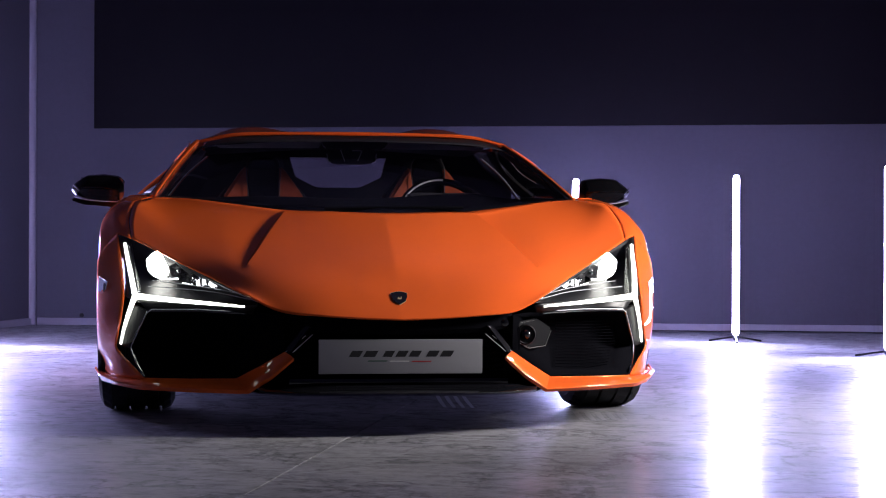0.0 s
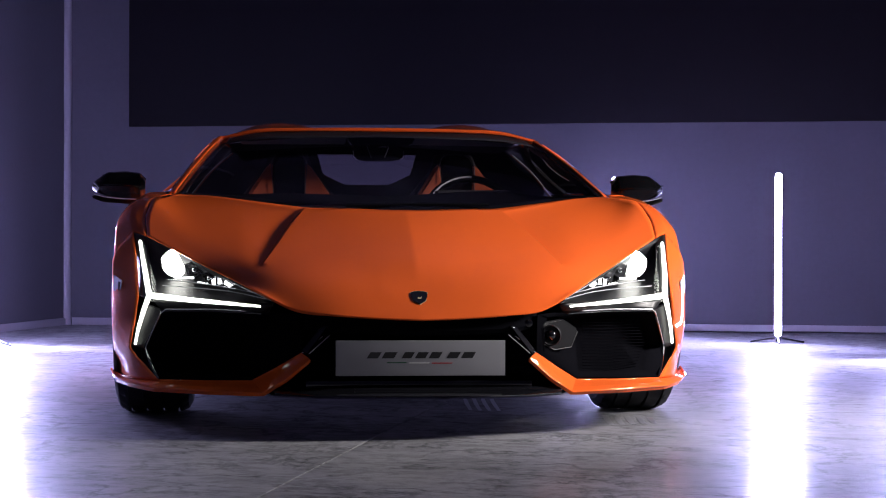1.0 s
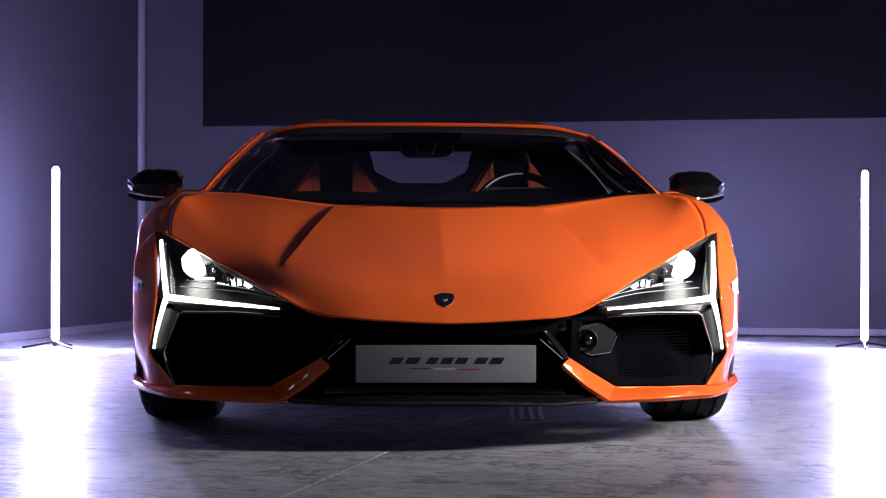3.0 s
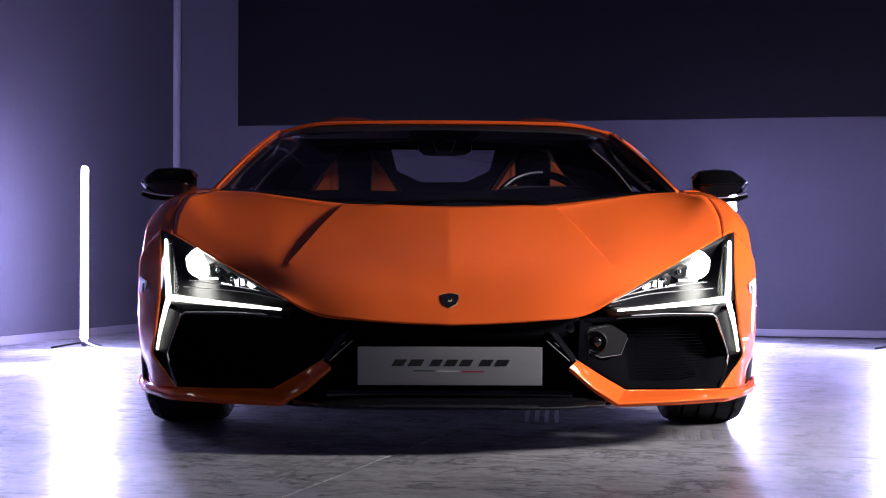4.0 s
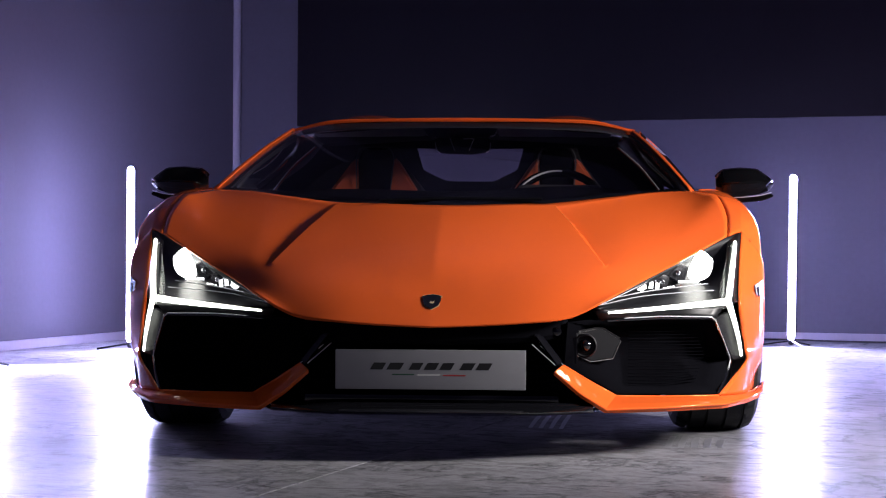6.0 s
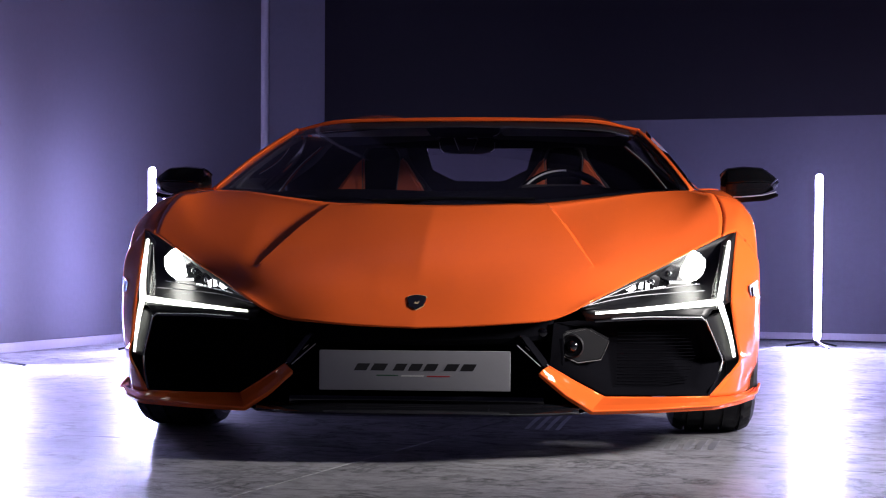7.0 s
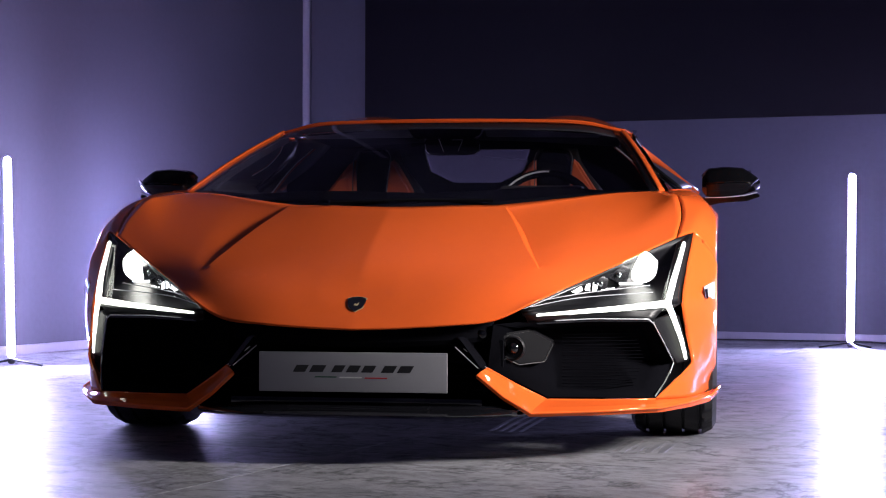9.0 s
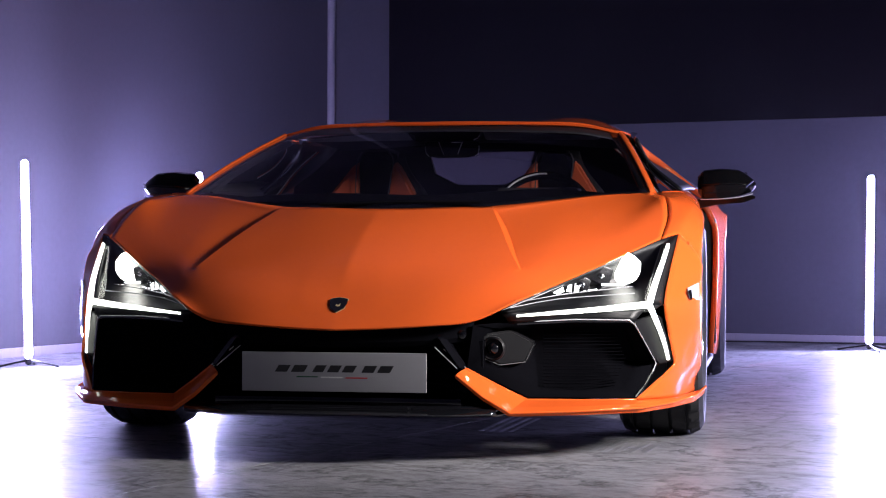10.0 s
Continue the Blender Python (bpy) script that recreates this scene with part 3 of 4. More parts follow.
grille = part("grille", bm, DEEP, car, "black centre grille")
for k in range(9):
    bm = box(bmesh.new(), (0, 0.082, 0.155 + 0.02 * k), (0.70, 0.014, 0.006), 0.001)
    part("slat", bm, DEEP, grille)
bm = bmesh.new()
sheet(bm, [
    [(-0.455, 0.075, 0.152), (-0.30, 0.012, 0.152), (0, -0.010, 0.152), (0.30, 0.012, 0.152), (0.455, 0.075, 0.152)],
    [(-0.450, 0.062, 0.144), (-0.30, -0.004, 0.144), (0, -0.026, 0.144), (0.30, -0.004, 0.144), (0.450, 0.062, 0.144)],
    [(-0.455, 0.080, 0.136), (-0.30, 0.010, 0.134), (0, -0.012, 0.134), (0.30, 0.010, 0.134), (0.455, 0.080, 0.136)],
    [(-0.64, 0.60, 0.130), (-0.30, 0.60, 0.130), (0, 0.60, 0.130), (0.30, 0.60, 0.130), (0.64, 0.60, 0.130)]], 24, 14)
part("splitter", bm, BLACK, car, "gloss black front splitter", 30, 0.008)
bm = bmesh.new()
box(bm, (0, 0.050, 0.166), (0.70, 0.05, 0.022), 0.006)
part("lower_bar", bm, BLACK, car, "gloss black lower bar")
for sgn in (1, -1):
    bm = bmesh.new()
    slab(bm, [(sgn * x, y, z) for x, y, z in ((0.278, 0.026, 0.345), (0.302, 0.034, 0.345), (0.366, 0.036, 0.264), (0.346, 0.012, 0.258))], (0, 0.05, 0))
    bmesh.ops.bevel(bm, geom=list(bm.edges), offset=0.005, segments=2, affect="EDGES")
    strut = part("strut", bm, BLACK, car, "black strut between grille and intake")
    # two pale lines paint the gloss reflections along the strut
    for d in (0.0, 0.022):
        bm = sweep(bmesh.new(), [(sgn * (0.276 + d), 0.024 + 0.4 * d, 0.318 - 0.2 * d), (sgn * (0.340 + d), 0.009 + 1.0 * d, 0.262)], 0.0013, 6)
        part("strut_glint", bm, TRIM_GLINT, strut, "fine pale line for the gloss along the edge")


def intake(sgn):
    """A side intake: a faceted black mouth with a louvred back."""
    f = lambda pts: [(sgn * x, y, z) for x, y, z in pts]
    rim = [(0.372, 0.078, 0.378), (0.480, 0.165, 0.386), (0.640, 0.245, 0.392), (0.797, 0.316, 0.389), (0.862, 0.440, 0.258), (0.812, 0.292, 0.166), (0.660, 0.228, 0.168), (0.514, 0.168, 0.172), (0.362, 0.034, 0.262)]
    back = [(0.46, 0.235, 0.360), (0.52, 0.250, 0.366), (0.640, 0.300, 0.370), (0.765, 0.375, 0.366), (0.800, 0.450, 0.262), (0.770, 0.360, 0.186), (0.650, 0.310, 0.186), (0.54, 0.260, 0.188), (0.45, 0.215, 0.266)]
    bm = bmesh.new()
    a, b = [bm.verts.new(p) for p in f(rim)], [bm.verts.new(p) for p in f(back)]
    n = len(a)
    for k in range(n):
        bm.faces.new((a[k], a[(k + 1) % n], b[(k + 1) % n], b[k]))
    c = bm.verts.new(f([(0.63, 0.32, 0.275)])[0])
    for k in range(n):
        bm.faces.new((b[k], b[(k + 1) % n], c))
    top = part("side_intake", bm, DEEP, car, "black smooth side air intake", 50, 0.004)
    for k in range(17):
        z = 0.197 + 0.0098 * k
        x1 = 0.775 - 0.03 * abs(k - 8) / 8
        bm = bmesh.new()
        sweep(bm, f([(0.55, 0.252, z), (0.655, 0.290, z), (x1, 0.349, z)]), 0.0012, 6, 1.6)
        part("louvre", bm, DEEP, top)
    # gloss frame along the top and outer edge
    bm = bmesh.new()
    sweep(bm, curve(f([(0.485, 0.160, 0.380), (0.64, 0.236, 0.386), (0.790, 0.304, 0.384), (0.800, 0.312, 0.378), (0.830, 0.375, 0.318), (0.860, 0.438, 0.256), (0.835, 0.362, 0.205), (0.808, 0.290, 0.166)]), 40, False), 0.0055, 8)
    part("intake_frame", bm, BLACK, top, "gloss black intake edge")
    # pale line paints the lamp light reflected along the intake frame
    bm = sweep(bmesh.new(), curve(f([(0.500, 0.166, 0.384), (0.640, 0.228, 0.390), (0.788, 0.296, 0.387), (0.803, 0.308, 0.376), (0.831, 0.369, 0.318), (0.859, 0.431, 0.258), (0.848, 0.392, 0.228)]), 40, False), 0.0019, 8)
    part("frame_glint", bm, TRIM_GLINT, top, "fine pale line for light reflected along the intake edge")
    bm = bmesh.new()
    slab(bm, f([(0.800, 0.310, 0.384), (0.842, 0.372, 0.398), (0.872, 0.425, 0.395), (0.905, 0.462, 0.262), (0.865, 0.445, 0.252)]), (0, 0.05, 0))
    bmesh.ops.bevel(bm, geom=list(bm.edges), offset=0.004, segments=2, affect="EDGES")
    part("intake_blade", bm, SATIN, top, "gloss black vertical blade")
    return top


for s in (1, -1):
    intake(s)


def headlamp(sgn):
    """A headlamp: dark bowl, Y-shaped daytime light, round beam, small lenses, clear cover."""
    f = lambda pts: [(sgn * x, y, z) for x, y, z in pts]
    top = [(0.447, 0.112, 0.420), (0.600, 0.274, 0.488), (0.735, 0.436, 0.555), (0.866, 0.598, 0.618), (0.912, 0.662, 0.632)]
    edge = [(0.452, 0.116, 0.402), (0.600, 0.222, 0.402), (0.735, 0.300, 0.405), (0.838, 0.365, 0.412), (0.878, 0.440, 0.428)]
    bm = bmesh.new()
    inner = [Vector(a).lerp(Vector(b), 0.5) + Vector((-0.012, 0.085, 0.0)) for a, b in zip(top, edge)]
    inner[0] -= Vector((-0.012, 0.075, 0))
    inner[-1] -= Vector((-0.012, 0.075, 0))
    sheet(bm, [f(top), f([tuple(v) for v in inner]), f(edge)], 20, 9, sv=True)
    bmesh.ops.reverse_faces(bm, faces=bm.faces) if sgn > 0 else None
    bowl = part("headlamp", bm, SATIN, car, "dark headlamp housing with lit lenses", 30, 0.004)
    # outer dark strip behind the upper arm
    bm = sheet(bmesh.new(), [f([(0.868, 0.585, 0.605), (0.913, 0.655, 0.634)]), f([(0.852, 0.470, 0.520), (0.894, 0.545, 0.533)]), f([(0.832, 0.372, 0.425), (0.882, 0.436, 0.430)])], 4, 10)
    bmesh.ops.reverse_faces(bm, faces=bm.faces) if sgn > 0 else None
    part("lamp_edge", bm, SATIN, bowl, "gloss black outer lamp edge", 30, 0.01)
    # lower strip under the bar
    bm = sheet(bmesh.new(), [f([(0.452, 0.112, 0.408), (0.64, 0.226, 0.414), (0.835, 0.352, 0.420)]), f([(0.465, 0.140, 0.380), (0.64, 0.240, 0.388), (0.805, 0.312, 0.386)])], 14, 4)
    bmesh.ops.reverse_faces(bm, faces=bm.faces) if sgn > 0 else None
    part("lamp_sill", bm, SATIN, bowl, "gloss black strip below the daytime light", 30, 0.01)
    # Y-shaped daytime light
    elbow = (0.843, 0.352, 0.430)
    bm = bmesh.new()
    sweep(bm, curve(f([(0.488, 0.136, 0.402), (0.60, 0.202, 0.410), (0.72, 0.272, 0.419), elbow]), 14), [0.0035 + 0.0070 * k / 13 for k in range(14)], 10, 0.8)
    part("light_bar", bm, DRL, bowl, "glowing white daytime light bar")
    bm = bmesh.new()
    sweep(bm, curve(f([elbow, (0.858, 0.418, 0.495), (0.873, 0.502, 0.550), (0.886, 0.580, 0.602)]), 10), [0.0115 - 0.0045 * k / 9 for k in range(10)], 10, 0.8)
    part("light_bar", bm, DRL, bowl, "glowing white daytime light arm")
    bm = bmesh.new()
    sweep(bm, curve(f([elbow, (0.862, 0.385, 0.380), (0.880, 0.425, 0.325), (0.893, 0.455, 0.268)]), 10), [0.0100 - 0.0045 * k / 9 for k in range(10)], 10, 0.8)
    part("light_bar", bm, DRL, bowl, "glowing white daytime light arm")
    # round beam in its bezel
    c = Vector((0.762, 0.484, 0.533))
    bm = turned(bmesh.new(), [(0.0, 0.051), (0.012, 0.051), (0.045, 0.047), (0.06, 0.03)], 28, "y")
    bm2 = bmesh.new()
    bmesh.ops.transform(bm, matrix=Matrix.Translation((sgn * c.x, c.y, c.z)), verts=bm.verts)
    bz = part("beam_bezel", bm, CHROME, bowl, "chrome lamp bezel")
    prof = [(-0.018 * math.cos(a), 0.047 * math.sin(a)) for a in (0.02, 0.4, 0.8, 1.2, 1.57)] + [(0.008, 0.047)]
    turned(bm2, prof, 28, "y", (sgn * c.x, c.y - 0.004, c.z))
    part("beam_lens", bm2, BEAM, bz, "dazzling white lamp lens")
    # two smaller lens blocks inward of the beam
    for x, y, z, r in ((0.690, 0.425, 0.515, 0.026), (0.640, 0.372, 0.490, 0.018)):
        bm = box(bmesh.new(), (sgn * x, y, z), (0.05 * r / 0.02, 0.05, 0.042 * r / 0.02), 0.008, Euler((0, sgn * 0.35, sgn * 0.6)).to_matrix())
        blk = part("lens_block", bm, CARBON, bowl, "smoked lens block")
        for d in (-0.011, 0.011):
            bm = turned(bmesh.new(), [(-0.006, 0.001), (-0.004, 0.006), (0.002, 0.009), (0.006, 0.009)], 16, "y", (sgn * (x + d * 0.9), y - 0.030, z - d * 0.35))
            part("small_lens", bm, CHROME, blk, "small round lens")
    # bright facets of the bowl, given a glow in place of reflected light
    for pts in (
        ((0.574, 0.268, 0.464), (0.600, 0.291, 0.480), (0.604, 0.295, 0.468), (0.588, 0.281, 0.458)),
        ((0.609, 0.300, 0.468), (0.614, 0.304, 0.485), (0.624, 0.313, 0.487), (0.623, 0.312, 0.466)),
        ((0.630, 0.318, 0.465), (0.632, 0.320, 0.487), (0.644, 0.330, 0.480), (0.641, 0.328, 0.463)),
        ((0.702, 0.400, 0.489), (0.765, 0.436, 0.487), (0.765, 0.436, 0.482), (0.702, 0.400, 0.482)),
        ((0.655, 0.352, 0.470), (0.690, 0.385, 0.474), (0.690, 0.385, 0.470), (0.655, 0.352, 0.467))):
        bm = slab(bmesh.new(), f(pts), (0, 0.006, 0))
        part("lamp_facet", bm, SMALL, bowl, "small lamp facet that glows in place of its reflection", smooth=False)
    # brightwork lines in the bowl, the beam's reflection put into their pale colour
    for pts in (((0.47, 0.128, 0.425), (0.60, 0.245, 0.448), (0.80, 0.36, 0.462)), ((0.50, 0.168, 0.442), (0.62, 0.285, 0.462), (0.79, 0.42, 0.480))):
        bm = sweep(bmesh.new(), curve(f(pts), 10), 0.0016, 6)
        part("trim_line", bm, TRIM_GLINT, bowl, "thin chrome line coloured pale for its reflection")
    # pale line for the reflection where the lamp meets the hood
    bm = sweep(bmesh.new(), curve(f([(0.452, 0.110, 0.419), (0.528, 0.190, 0.452), (0.606, 0.274, 0.487)]), 14), [0.0006 + 0.0012 * math.sin(math.pi * k / 13) for k in range(14)], 6)
    part("lamp_glint", bm, TRIM_GLINT, bowl, "fine pale line for the reflection on the upper lamp edge")
    # clear cover
    top, edge = [[tuple(Vector(e[0]).lerp(Vector(e[1]), 0.45))] + e[1:] for e in (top, edge)]
    bm = sheet(bmesh.new(), [f([(x, y - 0.004, z) for x, y, z in top]), f([tuple(Vector(a).lerp(Vector(b), 0.5) + Vector((0.0, -0.006, 0.0))) for a, b in zip(top, edge)]), f([(x, y - 0.006, z) for x, y, z in edge])], 20, 7)
    cv = part("cover", bm, COVER, bowl, "clear lamp cover")
    cv.visible_shadow = False
    return bowl


for s in (1, -1):
    headlamp(s)

# sensor pod in one intake
bm = bmesh.new()
pod = [(0.352, 0.075, 0.345), (0.470, 0.170, 0.362), (0.530, 0.222, 0.325), (0.505, 0.205, 0.268), (0.440, 0.150, 0.262), (0.372, 0.085, 0.300)]
slab(bm, pod, (0, 0.05, 0))
bmesh.ops.bevel(bm, geom=list(bm.edges), offset=0.006, segments=2, affect="EDGES")
sensor = part("sensor_pod", bm, GUN, car, "grey faceted sensor housing")
bm = turned(bmesh.new(), [(0.0, 0.034), (-0.018, 0.034), (-0.024, 0.030), (-0.020, 0.026)], 28, "y", (0.423, 0.135, 0.311))
# grey line paints the glossy highlight along the pod's lower edge
pod_line = sweep(bmesh.new(), [(0.526, 0.216, 0.318), (0.504, 0.200, 0.270), (0.440, 0.145, 0.264), (0.400, 0.108, 0.284)], 0.0013, 6)
part("pod_glint", pod_line, PIPING_GLINT, sensor, "fine grey line for the gloss on the lower edge")
part("sensor_ring", bm, SATIN, sensor, "black sensor ring")
bm = turned(bmesh.new(), [(-0.028, 0.001), (-0.026, 0.008), (-0.018, 0.018), (-0.010, 0.022)], 24, "y", (0.423, 0.132, 0.311))
part("sensor_lens", bm, BLACK, sensor, "glossy black lens")
bm = turned(bmesh.new(), [(0.0, 0.012), (-0.012, 0.012), (-0.014, 0.008)], 16, "y", (0.345, 0.075, 0.352))
part("parking_sensor", bm, BLACK, car, "small round black sensor")

# emblem: a shield
bm = bmesh.new()
shield = [(-0.029, 0.449), (-0.018, 0.453), (0, 0.455), (0.018, 0.453), (0.029, 0.449), (0.029, 0.436), (0.021, 0.421), (0, 0.410), (-0.021, 0.421), (-0.029, 0.436)]


def on_nose(x, z, lift):
    return (x, 0.010 + (z - 0.407) * 1.12 - lift + 0.3 * x * x, z + lift * 0.5)


slab(bm, [on_nose(x, z, -0.0015) for x, z in shield], (0, 0.008, -0.003))
bmesh.ops.bevel(bm, geom=list(bm.edges), offset=0.0015, segments=2, affect="EDGES")
emblem = part("emblem", bm, GOLD, car, "gilt-edged black shield emblem")
bm = bmesh.new()
slab(bm, [on_nose(x * 0.86, 0.433 + (z - 0.433) * 0.86, 0.0012) for x, z in shield], (0, 0.006, -0.002))
part("shield_face", bm, BLACK, emblem, "gloss black shield face")
bm = bmesh.new()
slab(bm, [on_nose(x, z, 0.0022) for x, z in ((-0.007, 0.429), (-0.003, 0.434), (0.001, 0.431), (0.007, 0.436), (0.006, 0.429), (0.001, 0.427))], (0, 0.004, -0.001))
part("shield_device", bm, GOLD, emblem, "small gilt device")

# show plate with bars in place of its writing
plate = bmesh.new()
box(plate, (0, -0.012, 0.249), (0.52, 0.008, 0.108), 0.003)
plate = tagged(finish("show_plate", plate, PLATE), "grey metal show plate with dark bars, fixed to the grille", "plate")
BARS = [(x, x + w, 0.258, 0.019, INK) for x, w in ((-0.160, 0.034), (-0.115, 0.038), (-0.054, 0.030), (-0.013, 0.032), (0.029, 0.032), (0.084, 0.034), (0.128, 0.036))]
BARS += [(-0.104, -0.044, 0.2355, 0.0035, GREEN), (-0.036, 0.026, 0.2345, 0.0035, WHITE), (0.034, 0.096, 0.2335, 0.0035, RED)]
for x0, x1, z, h, mat in BARS:
    bm = bmesh.new()
    k = 0.3 * h
    slab(bm, [(x0 - k, -0.0167, z - h / 2), (x1 - k, -0.0167, z - h / 2), (x1 + k, -0.0167, z + h / 2), (x0 + k, -0.0167, z + h / 2)], (0, 0.0015, 0))
    part("bar", bm, mat, plate)
bm = box(bmesh.new(), (0, 0.03, 0.25), (0.40, 0.075, 0.07), 0.004)
part("plate_bracket", bm, SATIN, car, "black plate bracket")


# wheels
def wheel(x, y, r, w, rim_r):
    sgn = 1 if x > 0 else -1
    n, bm = 120, bmesh.new()
    h = w / 2
    prof = [(-h * 0.80, rim_r), (-h * 0.98, rim_r + 0.03), (-h, rim_r + 0.05), (-h * 0.97, r - 0.028), (-h * 0.90, r - 0.012)]
    for g0 in (-0.62, -0.22, 0.22, 0.62):
        prof += [(h * (g0 - 0.10), r), (h * (g0 - 0.04), r), (h * (g0 - 0.035), r - 0.011), (h * (g0 + 0.035), r - 0.011), (h * (g0 + 0.04), r), (h * (g0 + 0.10), r)]
    prof += [(h * 0.90, r - 0.012), (h * 0.97, r - 0.028), (h, rim_r + 0.05), (h * 0.98, rim_r + 0.03), (h * 0.80, rim_r)]
    rings = []
    for i, (a, q) in enumerate(prof):
        ring = []
        for k in range(n):
            t = 2 * math.pi * (k + 1.6 * abs(a) / h) / n
            cut = 0.006 if k % 4 == 0 and (abs(a) > 0.66 * h and q > r - 0.014 or 0.3 * h < abs(a) < 0.56 * h) else 0.0
            ring.append(bm.verts.new((a, (q - cut) * math.cos(t), (q - cut) * math.sin(t))))
        rings.append(ring)
    for a, b in zip(rings, rings[1:]):
        for k in range(n):
            bm.faces.new((a[k], a[(k + 1) % n], b[(k + 1) % n], b[k]))
    hub = bmesh.new()
    turned(hub, [(-h * 0.82, rim_r + 0.004), (-h * 0.80, rim_r - 0.012), (-h * 0.3, rim_r - 0.02), (h * 0.5, rim_r - 0.02), (h * 0.80, rim_r - 0.010), (h * 0.86, rim_r + 0.006)], 64)
    turned(hub, [(h * 0.30, 0.055), (h * 0.62, 0.050), (h * 0.66, 0.03)], 24)
    for k in range(10):
        t = 2 * math.pi * (k // 2) / 5 + (0.16 if k % 2 else -0.16)
        t2 = 2 * math.pi * (k // 2) / 5 + (0.33 if k % 2 else -0.33)
        p0 = Vector((h * 0.5, 0.045 * math.cos(t), 0.045 * math.sin(t)))
        p1 = Vector((h * 0.66, rim_r * 0.6 * math.cos(t), rim_r * 0.6 * math.sin(t)))
        p2 = Vector((h * 0.74, (rim_r - 0.012) * math.cos(t2), (rim_r - 0.012) * math.sin(t2)))
        sweep(hub, [p0, p1, p2], [0.016, 0.012, 0.014], 8, 1.0, up=(1, 0, 0))
    ob = part("wheel", hub, BLACK, car, "black alloy wheel with dark tyre", 30)
    ty = part("tyre", bm, RUBBER, ob, "grooved black tyre", 25)
    lip = turned(bmesh.new(), [(h * 0.84, rim_r - 0.006), (h * 0.90, rim_r - 0.002), (h * 0.90, rim_r + 0.006), (h * 0.84, rim_r + 0.008)], 64, close=True)
    part("rim_edge", lip, CHROME, ob, "polished rim edge", 25)
    disc = turned(bmesh.new(), [(-0.015, 0.19), (0.015, 0.19), (0.02, 0.10)], 40)
    part("brake_disc", disc, GUN, ob, "grey brake disc", 25)
    ob.matrix_world = Matrix.Translation((x, y, r)) @ (Matrix() if sgn > 0 else Matrix.Rotation(math.pi, 4, "Z"))
    return ob


for sgn in (1, -1):
    wheel(sgn * 0.853, 1.0, 0.344, 0.264, 0.258)
    wheel(sgn * 0.835, 3.78, 0.355, 0.345, 0.270)


# doors, sills, rear quarters
def flank(sgn):
    f = lambda rr: [[(sgn * x, y, z) for x, y, z in r] for r in rr]
    bm = bmesh.new()
    sheet(bm, f([
        [(0.835, 1.25, 0.786), (0.905, 1.30, 0.784), (0.946, 1.33, 0.745), (0.956, 1.35, 0.66), (0.950, 1.36, 0.55), (0.935, 1.40, 0.30), (0.925, 1.42, 0.17)],
        [(0.87, 1.6, 0.80), (0.91, 1.6, 0.795), (0.95, 1.6, 0.75), (0.950, 1.6, 0.66), (0.935, 1.6, 0.52), (0.92, 1.6, 0.32), (0.91, 1.6, 0.17)],
        [(0.875, 2.1, 0.815), (0.90, 2.1, 0.81), (0.925, 2.1, 0.77), (0.935, 2.1, 0.68), (0.90, 2.1, 0.50), (0.89, 2.1, 0.32), (0.91, 2.1, 0.17)],
        [(0.86, 2.6, 0.83), (0.88, 2.6, 0.825), (0.90, 2.6, 0.79), (0.91, 2.6, 0.70), (0.88, 2.6, 0.50), (0.88, 2.6, 0.32), (0.92, 2.6, 0.17)]]), 22, 26)
    if sgn < 0:
        bmesh.ops.reverse_faces(bm, faces=bm.faces)
    door = part("door", bm, PAINT, car, "orange scissor door", 24, 0.02)
    # rear quarter: shoulder, intake mouth, arch
    bm = bmesh.new()
    rows = []
    for y, xs, zt, lip in ((2.75, 0.992, 0.80, 0.16), (3.1, 1.006, 0.83, 0.16), (3.36, 1.012, 0.84, 0.36), (3.5, 1.014, 0.845, 0.62), (3.78, 1.016, 0.845, 0.74), (4.06, 1.010, 0.84, 0.62), (4.2, 0.995, 0.84, 0.36), (4.5, 0.985, 0.82, 0.30), (4.86, 0.93, 0.79, 0.40)):
        rows.append([(0.66, y, zt + 0.0), (0.80, y, zt + 0.005), (0.93, y, zt - 0.015), (xs - 0.02, y, zt - 0.075), (xs, y, max(zt - 0.16, lip + 0.02)), (xs - 0.005, y, lip + (max(zt - 0.16, lip + 0.02) - lip) * 0.5), (xs - 0.02, y, lip)])
    sheet(bm, f(rows), 20, 40)
    if sgn < 0:
        bmesh.ops.reverse_faces(bm, faces=bm.faces)
    q = part("rear_quarter", bm, PAINT, car, "broad orange rear quarter", 24, 0.02)
    bm = slab(bmesh.new(), [(sgn * x, y, z) for x, y, z in ((0.86, 2.71, 0.79), (0.985, 2.77, 0.72), (0.985, 2.77, 0.20), (0.88, 2.71, 0.22))], (0, 0.03, 0))
    part("side_scoop", bm, SATIN, q, "black side scoop mouth")
    n, bm = 28, bmesh.new()
    ring = [(math.pi * k / n) for k in range(n + 1)]
    a = [bm.verts.new((sgn * 0.62, 3.78 - 0.40 * math.cos(t), 0.340 + 0.385 * math.sin(t))) for t in ring]
    b = [bm.verts.new((sgn * 0.985, 3.78 - 0.40 * math.cos(t), 0.340 + 0.385 * math.sin(t))) for t in ring]
    for k in range(n):
        bm.faces.new((a[k], a[k + 1], b[k + 1], b[k]))
    bm.faces.new(a)
    part("wheel_house", bm, SATIN, q, "black wheel-arch liner", 30, 0.004)
    # sill blade
    bm = slab(bmesh.new(), [(sgn * x, y, z) for x, y, z in ((0.90, 1.42, 0.16), (0.94, 1.50, 0.14), (0.965, 3.2, 0.14), (0.93, 3.3, 0.16))], (0, 0, -0.025))
    part("sill", bm, SATIN, car, "black side sill")
